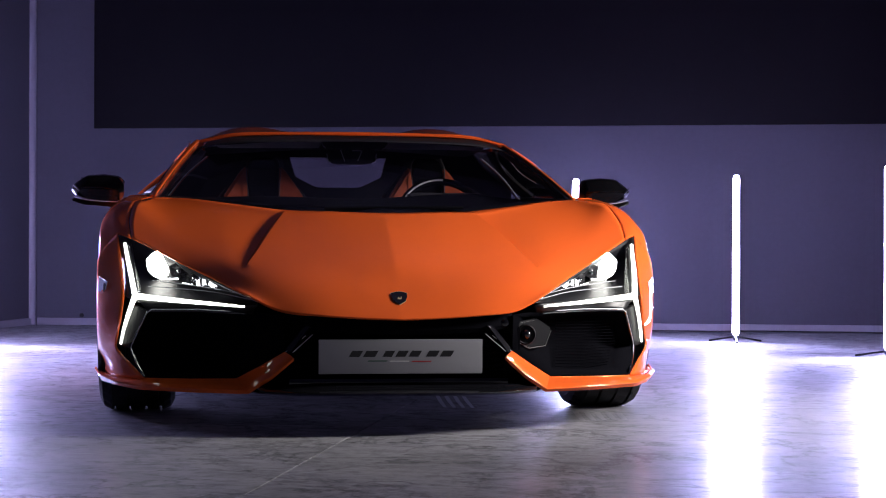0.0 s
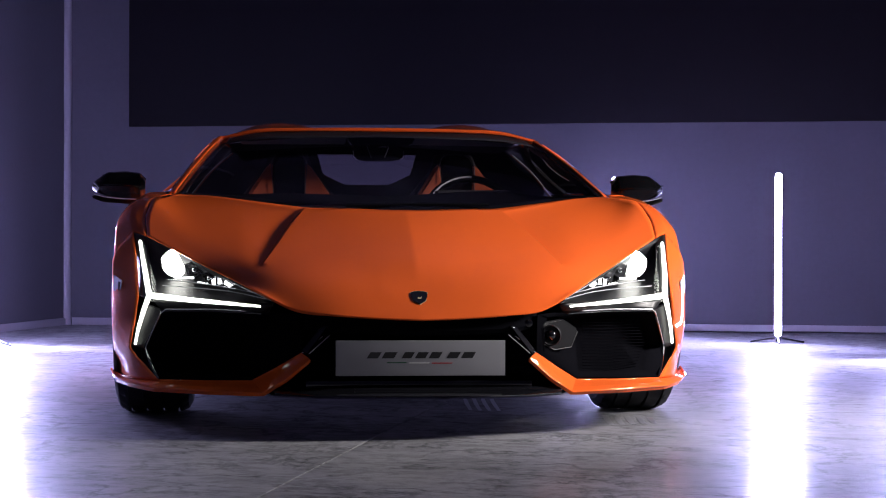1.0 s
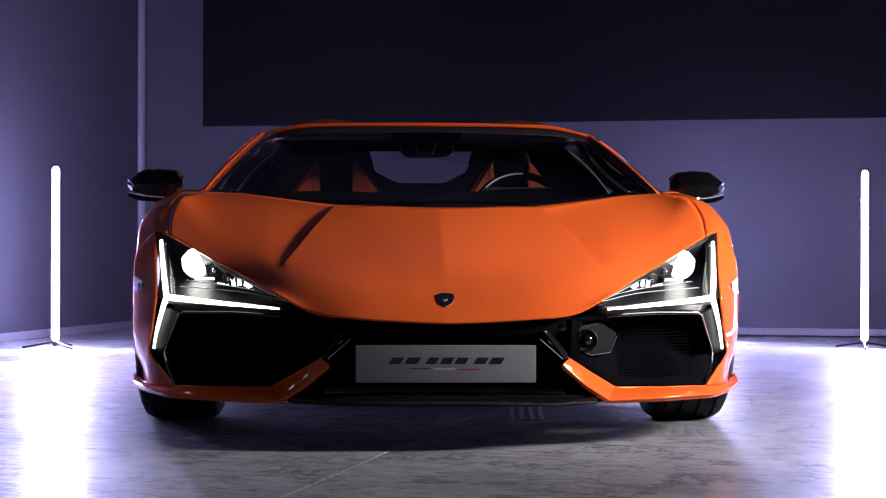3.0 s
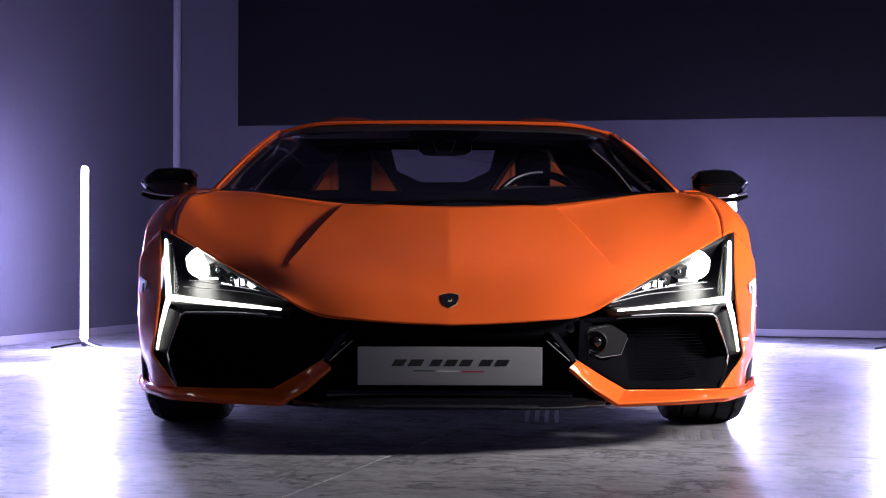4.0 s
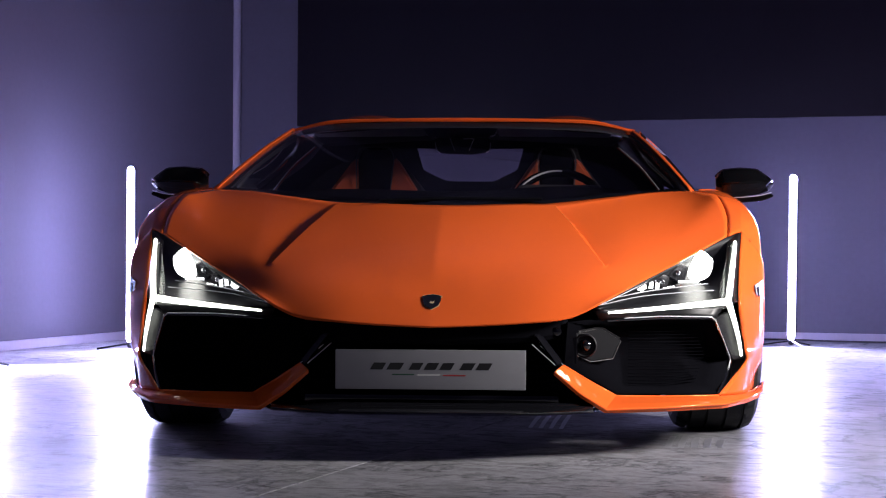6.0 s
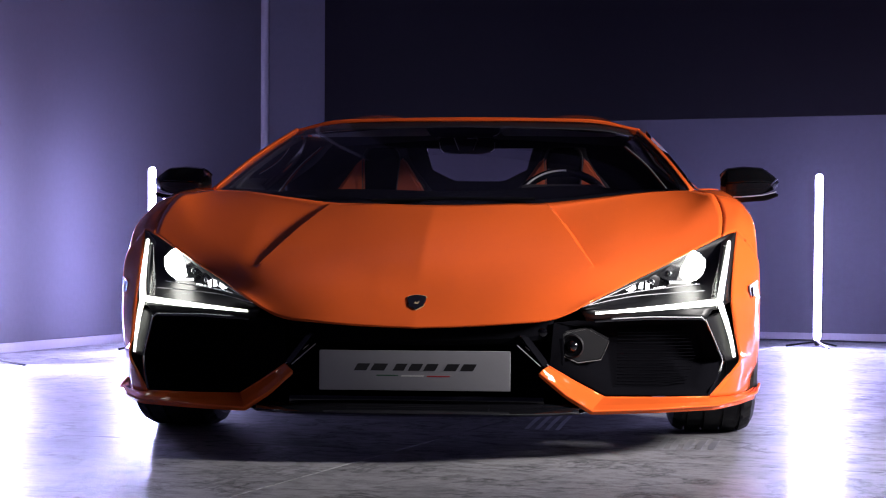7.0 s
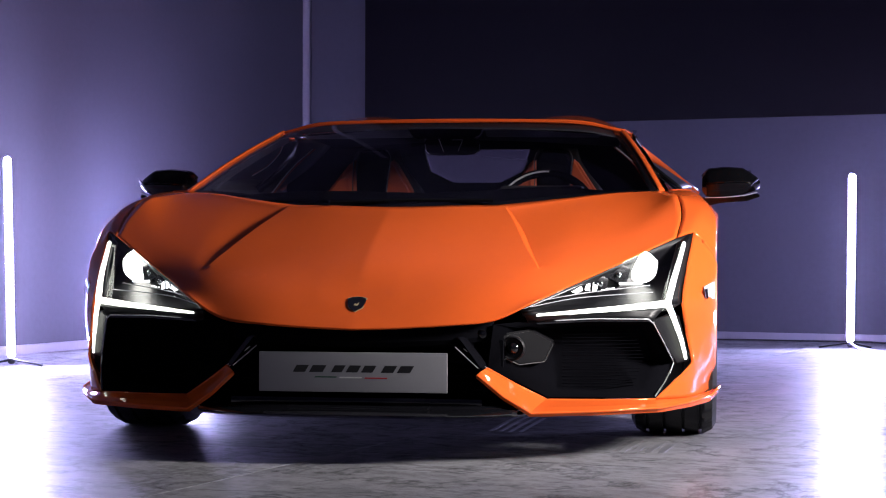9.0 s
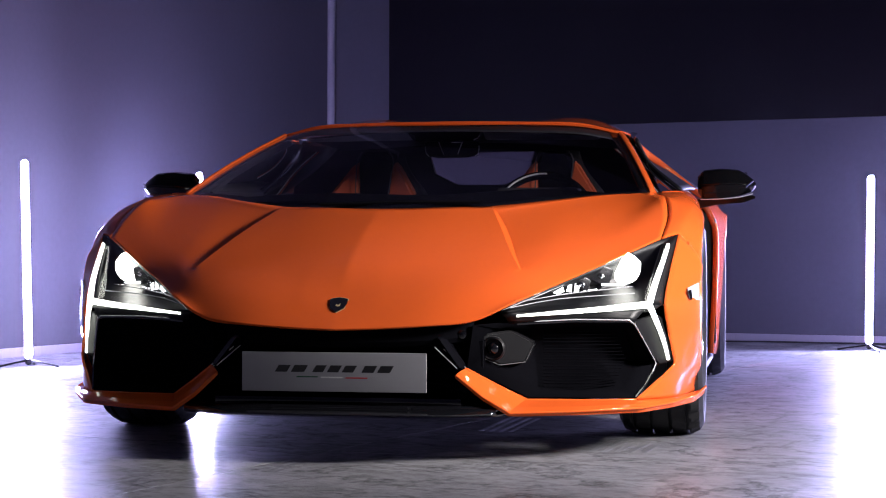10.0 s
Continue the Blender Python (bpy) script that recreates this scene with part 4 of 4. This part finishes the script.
    # side glass, from the pillar back
    bm = sheet(bmesh.new(), f([
        [(0.836, 1.265, 0.772), (0.750, 1.62, 0.920), (0.680, 1.98, 1.026), (0.690, 2.25, 1.050)],
        [(0.835, 1.60, 0.800), (0.745, 1.80, 0.900), (0.685, 2.02, 0.985), (0.675, 2.25, 1.020)],
        [(0.850, 2.30, 0.820), (0.775, 2.30, 0.880), (0.715, 2.30, 0.940), (0.672, 2.32, 0.990)]]), 14, 12)
    g = part("side_window", bm, DARKGLASS, door, "dark side window", 30)
    g.visible_shadow = False
    # rear shoulder rising to the roof
    bm = sheet(bmesh.new(), f([
        [(0.855, 2.31, 0.818), (0.782, 2.32, 0.878), (0.722, 2.33, 0.938), (0.676, 2.30, 1.030)],
        [(0.885, 2.60, 0.835), (0.790, 2.60, 0.900), (0.700, 2.62, 0.960), (0.640, 2.62, 1.040)],
        [(0.92, 2.95, 0.835), (0.81, 2.95, 0.911), (0.70, 2.95, 0.985), (0.61, 2.95, 1.015)]]), 12, 12)
    scoop = part("rear_pillar", bm, SATIN, car, "black rear pillar panel beside the scoop", 30, 0.012)
    edge = [(0.668, 2.36, 1.036), (0.690, 2.55, 1.000), (0.745, 2.64, 0.955), (0.835, 2.68, 0.885), (0.925, 2.72, 0.815)]
    bm = sweep(bmesh.new(), curve([(sgn * x, y, z) for x, y, z in edge], 24), [0.011 + 0.006 * math.sin(math.pi * k / 23) for k in range(24)], 12, 0.7)
    part("pillar_blade", bm, PAINT, scoop, "orange rear pillar blade")
    bm = sheet(bmesh.new(), f([
        [(0.840, 2.29, 0.816), (0.765, 2.29, 0.878), (0.706, 2.29, 0.938), (0.664, 2.25, 1.016)],
        [(0.845, 2.60, 0.825), (0.750, 2.60, 0.890), (0.672, 2.60, 0.950), (0.612, 2.60, 1.026)]]), 8, 6)
    part("rear_trim", bm, MATT, car, "black inner rear trim", 30, 0.006)
    return door


for s in (1, -1):
    flank(s)

# unseen black panels behind the front, added to stop light leaking through the body
bm = box(bmesh.new(), (0, 0.435, 0.345), (1.24, 0.03, 0.41), 0.008)
part("front_light_stop", bm, DEEP, car, "unseen black panel behind the front intakes that stops light")
for sgn in (1, -1):
    bm = box(bmesh.new(), (sgn * 0.645, 1.0, 0.36), (0.02, 1.10, 0.44), 0.008)
    part("side_light_stop", bm, DEEP, car, "unseen black panel inside the fender that stops light")

# tail panel and floor pan, to close the body
bm = sheet(bmesh.new(), [
    [(-0.93, 4.86, 0.78), (0, 4.91, 0.79), (0.93, 4.86, 0.78)],
    [(-0.93, 4.88, 0.60), (0, 4.94, 0.60), (0.93, 4.88, 0.60)],
    [(-0.85, 4.80, 0.22), (0, 4.86, 0.20), (0.85, 4.80, 0.22)]], 14, 10)
part("tail_panel", bm, SATIN, car, "black tail panel", 30, 0.02)
bm = box(bmesh.new(), (0, 2.65, 0.140), (1.30, 4.1, 0.03), 0.01)
part("floor_pan", bm, SATIN, car, "black flat underside")
bm = box(bmesh.new(), (0, 2.38, 0.215), (1.84, 1.84, 0.16), 0.02)
part("floor_tub", bm, SATIN, car, "black floor tub between the axles")


# door mirrors
def mirror(sgn):
    f = lambda pts: [(sgn * x, y, z) for x, y, z in pts]
    top = bmesh.new()
    secs = []
    for x, y0, y1, z0, z1 in ((0.940, 1.700, 1.760, 0.795, 0.852), (0.958, 1.660, 1.790, 0.772, 0.876), (1.02, 1.640, 1.810, 0.774, 0.882), (1.085, 1.650, 1.810, 0.782, 0.878), (1.130, 1.672, 1.790, 0.797, 0.850), (1.146, 1.690, 1.770, 0.810, 0.836)):
        zm = (z0 * 0.55 + z1 * 0.45)
        secs.append([(x, y1, z0 + 0.004), (x, y0 + 0.035, z0), (x, y0, zm), (x, y0 + 0.025, z1 - 0.006), (x, y0 + 0.06, z1), (x, y1, z1 - 0.004)])
    rings = [[top.verts.new((sgn * a, b, c)) for a, b, c in s_] for s_ in secs]
    for a, b in zip(rings, rings[1:]):
        for k in range(6):
            top.faces.new((a[k], a[(k + 1) % 6], b[(k + 1) % 6], b[k]))
    top.faces.new(rings[0])
    top.faces.new(rings[-1])
    bmesh.ops.recalc_face_normals(top, faces=top.faces)
    bmesh.ops.bevel(top, geom=list(top.edges), offset=0.004, segments=2, affect="EDGES")
    ob = part("door_mirror", top, SHELL, car, "gloss black door mirror", 40)
    bm = slab(bmesh.new(), f([(0.93, 1.69, 0.772), (1.02, 1.675, 0.768), (1.140, 1.69, 0.786), (1.148, 1.70, 0.776), (1.10, 1.68, 0.758), (1.0, 1.68, 0.752), (0.955, 1.69, 0.746), (0.915, 1.70, 0.732), (0.895, 1.71, 0.740), (0.915, 1.70, 0.762)]), (0, 0.07, 0))
    bmesh.ops.bevel(bm, geom=list(bm.edges), offset=0.004, segments=2, affect="EDGES")
    part("mirror_arm", bm, SHELL, ob, "gloss black mirror arm")
    bm = sweep(bmesh.new(), curve(f([(0.952, 1.672, 0.770), (1.02, 1.652, 0.771), (1.09, 1.662, 0.778), (1.135, 1.682, 0.790)]), 12), 0.0016, 6)
    part("mirror_seam", bm, TRIM_GLINT, ob, "fine bright seam under the housing")
    bm = sheet(bmesh.new(), [f([(0.962, 1.797, 0.80), (1.125, 1.797, 0.815)]), f([(0.962, 1.797, 0.872), (1.115, 1.797, 0.872)])], 3, 3)
    part("mirror_glass", bm, CHROME, ob, "mirror glass", 30, 0.003)
    bm = sweep(bmesh.new(), f([(1.138, 1.680, 0.836), (1.120, 1.658, 0.822), (1.112, 1.656, 0.812)]), 0.003, 6)
    part("mirror_edge", bm, CHROME, ob, "bright mirror edge")
    return ob


for s in (1, -1):
    mirror(s)

# cabin
bm = sheet(bmesh.new(), [
    [(-0.78, 1.16, 0.750), (-0.4, 0.80, 0.705), (0, 0.68, 0.690), (0.4, 0.80, 0.705), (0.78, 1.16, 0.750)],
    [(-0.78, 1.45, 0.770), (-0.4, 1.30, 0.765), (0, 1.25, 0.760), (0.4, 1.30, 0.765), (0.78, 1.45, 0.770)],
    [(-0.78, 1.70, 0.760), (-0.4, 1.66, 0.780), (0, 1.64, 0.770), (0.4, 1.66, 0.795), (0.78, 1.70, 0.760)],
    [(-0.78, 1.74, 0.55), (-0.4, 1.70, 0.55), (0, 1.68, 0.55), (0.4, 1.70, 0.55), (0.78, 1.74, 0.55)]], 24, 18)
part("dashboard", bm, DEEP, car, "black dashboard", 30, 0.01)
bm = bmesh.new()
box(bm, (0.366, 1.72, 0.785), (0.30, 0.14, 0.06), 0.02)
part("instrument_hood", bm, MATT, car, "black instrument binnacle")


def seat(x):
    """A bucket seat: black shell and headrest, pale piping, orange shoulder bolsters."""
    top = bmesh.new()
    sheet(top, [
        [(x - 0.19, 2.02, 0.40), (x, 2.05, 0.39), (x + 0.19, 2.02, 0.40)],
        [(x - 0.20, 2.16, 0.60), (x, 2.24, 0.60), (x + 0.20, 2.16, 0.60)],
        [(x - 0.18, 2.26, 0.80), (x, 2.34, 0.80), (x + 0.18, 2.26, 0.80)],
        [(x - 0.105, 2.36, 0.93), (x, 2.39, 0.93), (x + 0.105, 2.36, 0.93)],
        [(x - 0.085, 2.41, 0.990), (x, 2.42, 0.998), (x + 0.085, 2.41, 0.990)]], 14, 22)
    ob = part("seat", top, MATT, car, "black bucket seat with orange bolsters", 30, 0.09)
    bm = bmesh.new()
    slab(bm, [(x + a, 2.262, c) for a, c in ((-0.052, 0.70), (0.052, 0.70), (0.074, 0.87), (0.070, 0.935), (0.050, 0.975), (-0.050, 0.975), (-0.070, 0.935), (-0.074, 0.87))], (0, 0.05, 0.01))
    bmesh.ops.bevel(bm, geom=list(bm.edges), offset=0.010, segments=3, affect="EDGES")
    part("back_panel", bm, DEEP, ob, "black quilted centre panel")
    for sg in (1, -1):
        bm = bmesh.new()
        slab(bm, [(x + sg * a, b, c) for a, b, c in ((0.070, 2.258, 0.940), (0.090, 2.254, 0.930), (0.176, 2.18, 0.80), (0.170, 2.14, 0.68), (0.080, 2.16, 0.68), (0.066, 2.20, 0.80))], (0, 0.07, 0.01))
        bmesh.ops.bevel(bm, geom=list(bm.edges), offset=0.010, segments=3, affect="EDGES")
        part("bolster", bm, LEATHER, ob, "orange leather bolster")
        bm = sweep(bmesh.new(), curve([(x + sg * 0.063, 2.158, 0.72), (x + sg * 0.070, 2.205, 0.86), (x + sg * 0.074, 2.252, 0.945), (x + sg * 0.056, 2.258, 0.982)], 12), 0.0022, 6)
        part("piping", bm, PIPING_GLINT, ob, "thin grey piping")
    bm = box(bmesh.new(), (x, 1.92, 0.36), (0.38, 0.42, 0.12), 0.03)
    part("cushion", bm, MATT, ob, "black seat cushion")
    return ob


seat(0.362)
seat(-0.362)
# orange strips hanging from the rear pillars, each with a pale edge
for sgn in (1, -1):
    bm = sweep(bmesh.new(), curve([(sgn * 0.600, 2.27, 0.985), (sgn * 0.690, 2.27, 0.905), (sgn * 0.775, 2.27, 0.800)], 10), 0.005, 8, 0.35, up=(0, 1, 0))
    orange_strip = part("window_strip", bm, LEATHER, car, "thin orange strip beside the seat")
    bm = sweep(bmesh.new(), curve([(sgn * 0.607, 2.262, 0.985), (sgn * 0.697, 2.262, 0.905), (sgn * 0.782, 2.262, 0.800)], 10), 0.0022, 6)
    part("strip_edge", bm, VISOR, orange_strip, "pale strip edge")
# steering wheel
sw_c, sw_t = Vector((0.366, 1.80, 0.712)), Euler((radians(-22), 0, 0)).to_matrix()
bm = bmesh.new()
sweep(bm, [sw_c + sw_t @ Vector((0.178 * math.cos(a), 0, 0.168 * math.sin(a))) for a in (2 * math.pi * k / 48 for k in range(48))], 0.015, 10, closed=True, up=(0, 1, 0))
wheel_rim = part("steering_wheel", bm, DEEP, car, "black steering wheel")
bm = bmesh.new()
box(bm, sw_c, (0.13, 0.05, 0.10), 0.02)
for a in (0.0, math.pi, -math.pi / 2):
    sweep(bm, [sw_c, sw_c + sw_t @ Vector((0.17 * math.cos(a), 0, 0.16 * math.sin(a)))], 0.014, 8, up=(0, 1, 0))
part("wheel_boss", bm, MATT, wheel_rim, "black wheel centre")
bm = sweep(bmesh.new(), [sw_c + sw_t @ Vector((0.176 * math.cos(a), -0.015, 0.168 * math.sin(a))) for a in (radians(86 + 4 * k) for k in range(17))], 0.0036, 6, up=(0, 1, 0))
part("rim_inlay", bm, INLAY_GLINT, wheel_rim, "bright metal rim inlay")
# sun visors
for sgn in (1, -1):
    bm = slab(bmesh.new(), [(sgn * 0.13, 1.87, 1.040), (sgn * 0.575, 1.94, 1.022), (sgn * 0.560, 1.955, 1.004), (sgn * 0.14, 1.89, 1.004)], (0, 0.012, 0.004))
    bmesh.ops.bevel(bm, geom=list(bm.edges), offset=0.004, segments=2, affect="EDGES")
    part("sun_visor", bm, VISOR, car, "dark grey sun visor")
# interior mirror on its bracket, below the sensor cover
bm = slab(bmesh.new(), [(-0.106, 1.955, 1.004), (0.106, 1.955, 1.004), (0.107, 1.955, 0.966), (0.100, 1.955, 0.949), (0.055, 1.955, 0.942), (-0.055, 1.955, 0.941), (-0.088, 1.955, 0.946), (-0.101, 1.955, 0.958)], (0, 0.03, 0))
bmesh.ops.bevel(bm, geom=list(bm.edges), offset=0.006, segments=3, affect="EDGES")
rv = part("interior_mirror", bm, CASING, car, "black interior mirror")
bm = slab(bmesh.new(), [(-0.048, 1.935, 1.004), (0.046, 1.935, 1.004), (0.024, 1.940, 0.947), (-0.028, 1.940, 0.947)], (0, 0.018, 0))
bmesh.ops.bevel(bm, geom=list(bm.edges), offset=0.004, segments=2, affect="EDGES")
part("mirror_bracket", bm, CASING, rv, "black tapered mirror bracket")
bm = slab(bmesh.new(), [(-0.145, 1.78, 1.048), (0.145, 1.78, 1.048), (0.135, 1.77, 1.020), (0.118, 1.77, 0.996), (-0.116, 1.77, 0.996), (-0.135, 1.77, 1.020)], (0, 0.06, 0))
bmesh.ops.bevel(bm, geom=list(bm.edges), offset=0.005, segments=2, affect="EDGES")
part("sensor_cover", bm, CASING, rv, "black sensor cover behind the glass")
# pale slivers paint the softbox glints on the mirror and sensor cover
for pts in (((-0.104, 1.953, 0.985), (-0.100, 1.952, 0.957), (-0.088, 1.952, 0.947)), ((-0.047, 1.933, 1.000), (-0.030, 1.937, 0.955)), ((0.044, 1.933, 1.000), (0.026, 1.937, 0.955)),
            ((0.002, 1.933, 0.998), (0.040, 1.933, 0.999)), ((0.106, 1.952, 0.985), (0.104, 1.952, 0.956), (0.090, 1.952, 0.948)),
            ((-0.136, 1.767, 1.012), (-0.122, 1.767, 0.999)), ((0.136, 1.767, 1.014), (0.128, 1.767, 1.002), (0.112, 1.767, 0.997))):
    bm = sweep(bmesh.new(), pts, 0.0013, 6)
    part("mirror_glint", bm, INLAY_GLINT, rv, "fine pale line for a glint on the mirror")
# rear bulkhead with its window
bm = bmesh.new()
for outline in (
    ((-0.82, 0.40), (-0.10, 0.40), (-0.10, 0.866), (-0.20, 0.915), (-0.225, 1.006), (-0.225, 1.055), (-0.66, 1.03), (-0.82, 0.86)),
    ((0.10, 0.40), (0.82, 0.40), (0.82, 0.86), (0.66, 1.03), (0.225, 1.055), (0.225, 1.006), (0.20, 0.915), (0.10, 0.866)),
    ((-0.10, 0.40), (0.10, 0.40), (0.10, 0.866), (-0.10, 0.866)),
    ((-0.225, 1.006), (0.225, 1.006), (0.225, 1.055), (-0.225, 1.055))):
    slab(bm, [(x, 2.72, z) for x, z in outline], (0, 0.03, 0))
part("bulkhead", bm, MATT, car, "black rear bulkhead with a window opening")
bm = box(bmesh.new(), (0, 1.95, 0.45), (0.22, 1.0, 0.30), 0.03)
part("centre_console", bm, MATT, car, "black centre console")
bm = sheet(bmesh.new(), [[(-0.60, 1.95, 1.020), (0, 1.84, 1.048), (0.60, 1.95, 1.020)], [(-0.62, 2.3, 1.030), (0, 2.3, 1.06), (0.62, 2.3, 1.030)], [(-0.60, 2.72, 1.02), (0, 2.72, 1.05), (0.60, 2.72, 1.02)]], 10, 8)
part("headliner", bm, MATT, car, "black headliner", 30, 0.006)
# black inner door trims
for sgn in (1, -1):
    bm = sheet(bmesh.new(), [[(sgn * x, y, z) for x, y, z in rr] for rr in (
        [(0.800, 1.24, 0.40), (0.805, 1.26, 0.70), (0.806, 1.28, 0.775), (0.835, 1.33, 0.785)],
        [(0.815, 1.8, 0.40), (0.830, 1.8, 0.72), (0.845, 1.8, 0.790), (0.872, 1.8, 0.800)],
        [(0.80, 2.7, 0.40), (0.82, 2.7, 0.76), (0.83, 2.7, 0.82), (0.855, 2.7, 0.828)])], 10, 12)
    part("door_trim", bm, MATT, car, "black inner door trim", 30, 0.008)
    bm = sweep(bmesh.new(), curve([(sgn * 0.775, 1.36, 0.785), (sgn * 0.735, 1.62, 0.890), (sgn * 0.665, 1.95, 0.995)], 12), 0.012, 8)
    part("pillar_trim", bm, MATT, car, "black inner pillar trim")
# wipers
for x0, y0, x1, y1 in ((-0.45, 0.80, -0.05, 0.66), (0.30, 0.70, -0.20, 0.64)):
    bm = sweep(bmesh.new(), [(x0, y0, 0.735), ((x0 + x1) / 2, (y0 + y1) / 2 - 0.01, 0.735), (x1, y1, 0.728)], 0.006, 6)
    part("wiper", bm, DEEP, car, "black wiper")

# cable lying along the back wall
bm = bmesh.new()
pts = [room_at(0.7 + 0.25 * k, 0.10 + 0.05 * math.sin(k * 0.9) + 0.03 * math.sin(k * 2.3), 0.007) for k in range(38)]
sweep(bm, curve(pts, 150), 0.006, 6)
tagged(finish("power_cable", bm, CABLE), "black power cable along the skirting on concrete", "cable")

# small round cable outlet on the back wall, just over the skirting
outlet = bmesh.new()
turned(outlet, [(0.0, 0.017), (0.010, 0.017), (0.014, 0.012)], 20, "y")
outlet = tagged(finish("cable_outlet", outlet, SATIN), "small round black cable outlet on the wall above the skirting", "cable outlet")
outlet.matrix_world = Matrix.Translation(room_at(0.381, 0.0, 0.071)) @ ROT.to_4x4() @ pose(0, 0, 0, 0, 0, 180)
part("plug", turned(bmesh.new(), [(0.013, 0.008), (0.026, 0.007)], 14, "y"), RUBBER, outlet, "stubby black plug")

# tyre tracks on the concrete: pale ribs under the nose, dark ribs before one front wheel
DUST = material("pale_tyre_dust", (0.33, 0.33, 0.38), 0.6, 0, 0, 0.3, 60, 0.2, 0.5)
SCUFF = material("dark_rubber_scuff", (0.16, 0.16, 0.175), 0.5, 0, 0, 0.3, 60, 0.2, 0.5)


def tyre_print(bars, mat, label):
    """Thin prints lying on the floor, each from one place to another with its width."""
    bm = bmesh.new()
    for x0, y0, x1, y1, w in bars:
        a, b = Vector((x0, y0, 0.0005)), Vector((x1, y1, 0.0005))
        side = (b - a).normalized().cross(Vector((0, 0, 1))) * w / 2
        m = a.lerp(b, 0.5) + side * 0.25
        slab(bm, [a - side * 0.9, m - side, b - side * 0.8, b + side * 0.8, m + side, a + side * 0.9], (0, 0, 0.0004))
    tagged(finish("tyre_print", bm, mat, smooth=False), label, "tyre print", "tyre prints under the car", "stuff")


PALE = "pale dusty tyre ribs printed on concrete"
tyre_print([(0.305 + 0.033 * k, 1.44 - 0.015 * k, 0.268 + 0.033 * k, 0.93 - 0.01 * k, 0.016) for k in range(4)], DUST, PALE)
tyre_print([(0.715 + 0.036 * k, 0.72 - 0.018 * k, 0.672 + 0.038 * k, 0.37 + 0.008 * k, 0.022) for k in range(5)], SCUFF, "dark rubber ribs printed on concrete")
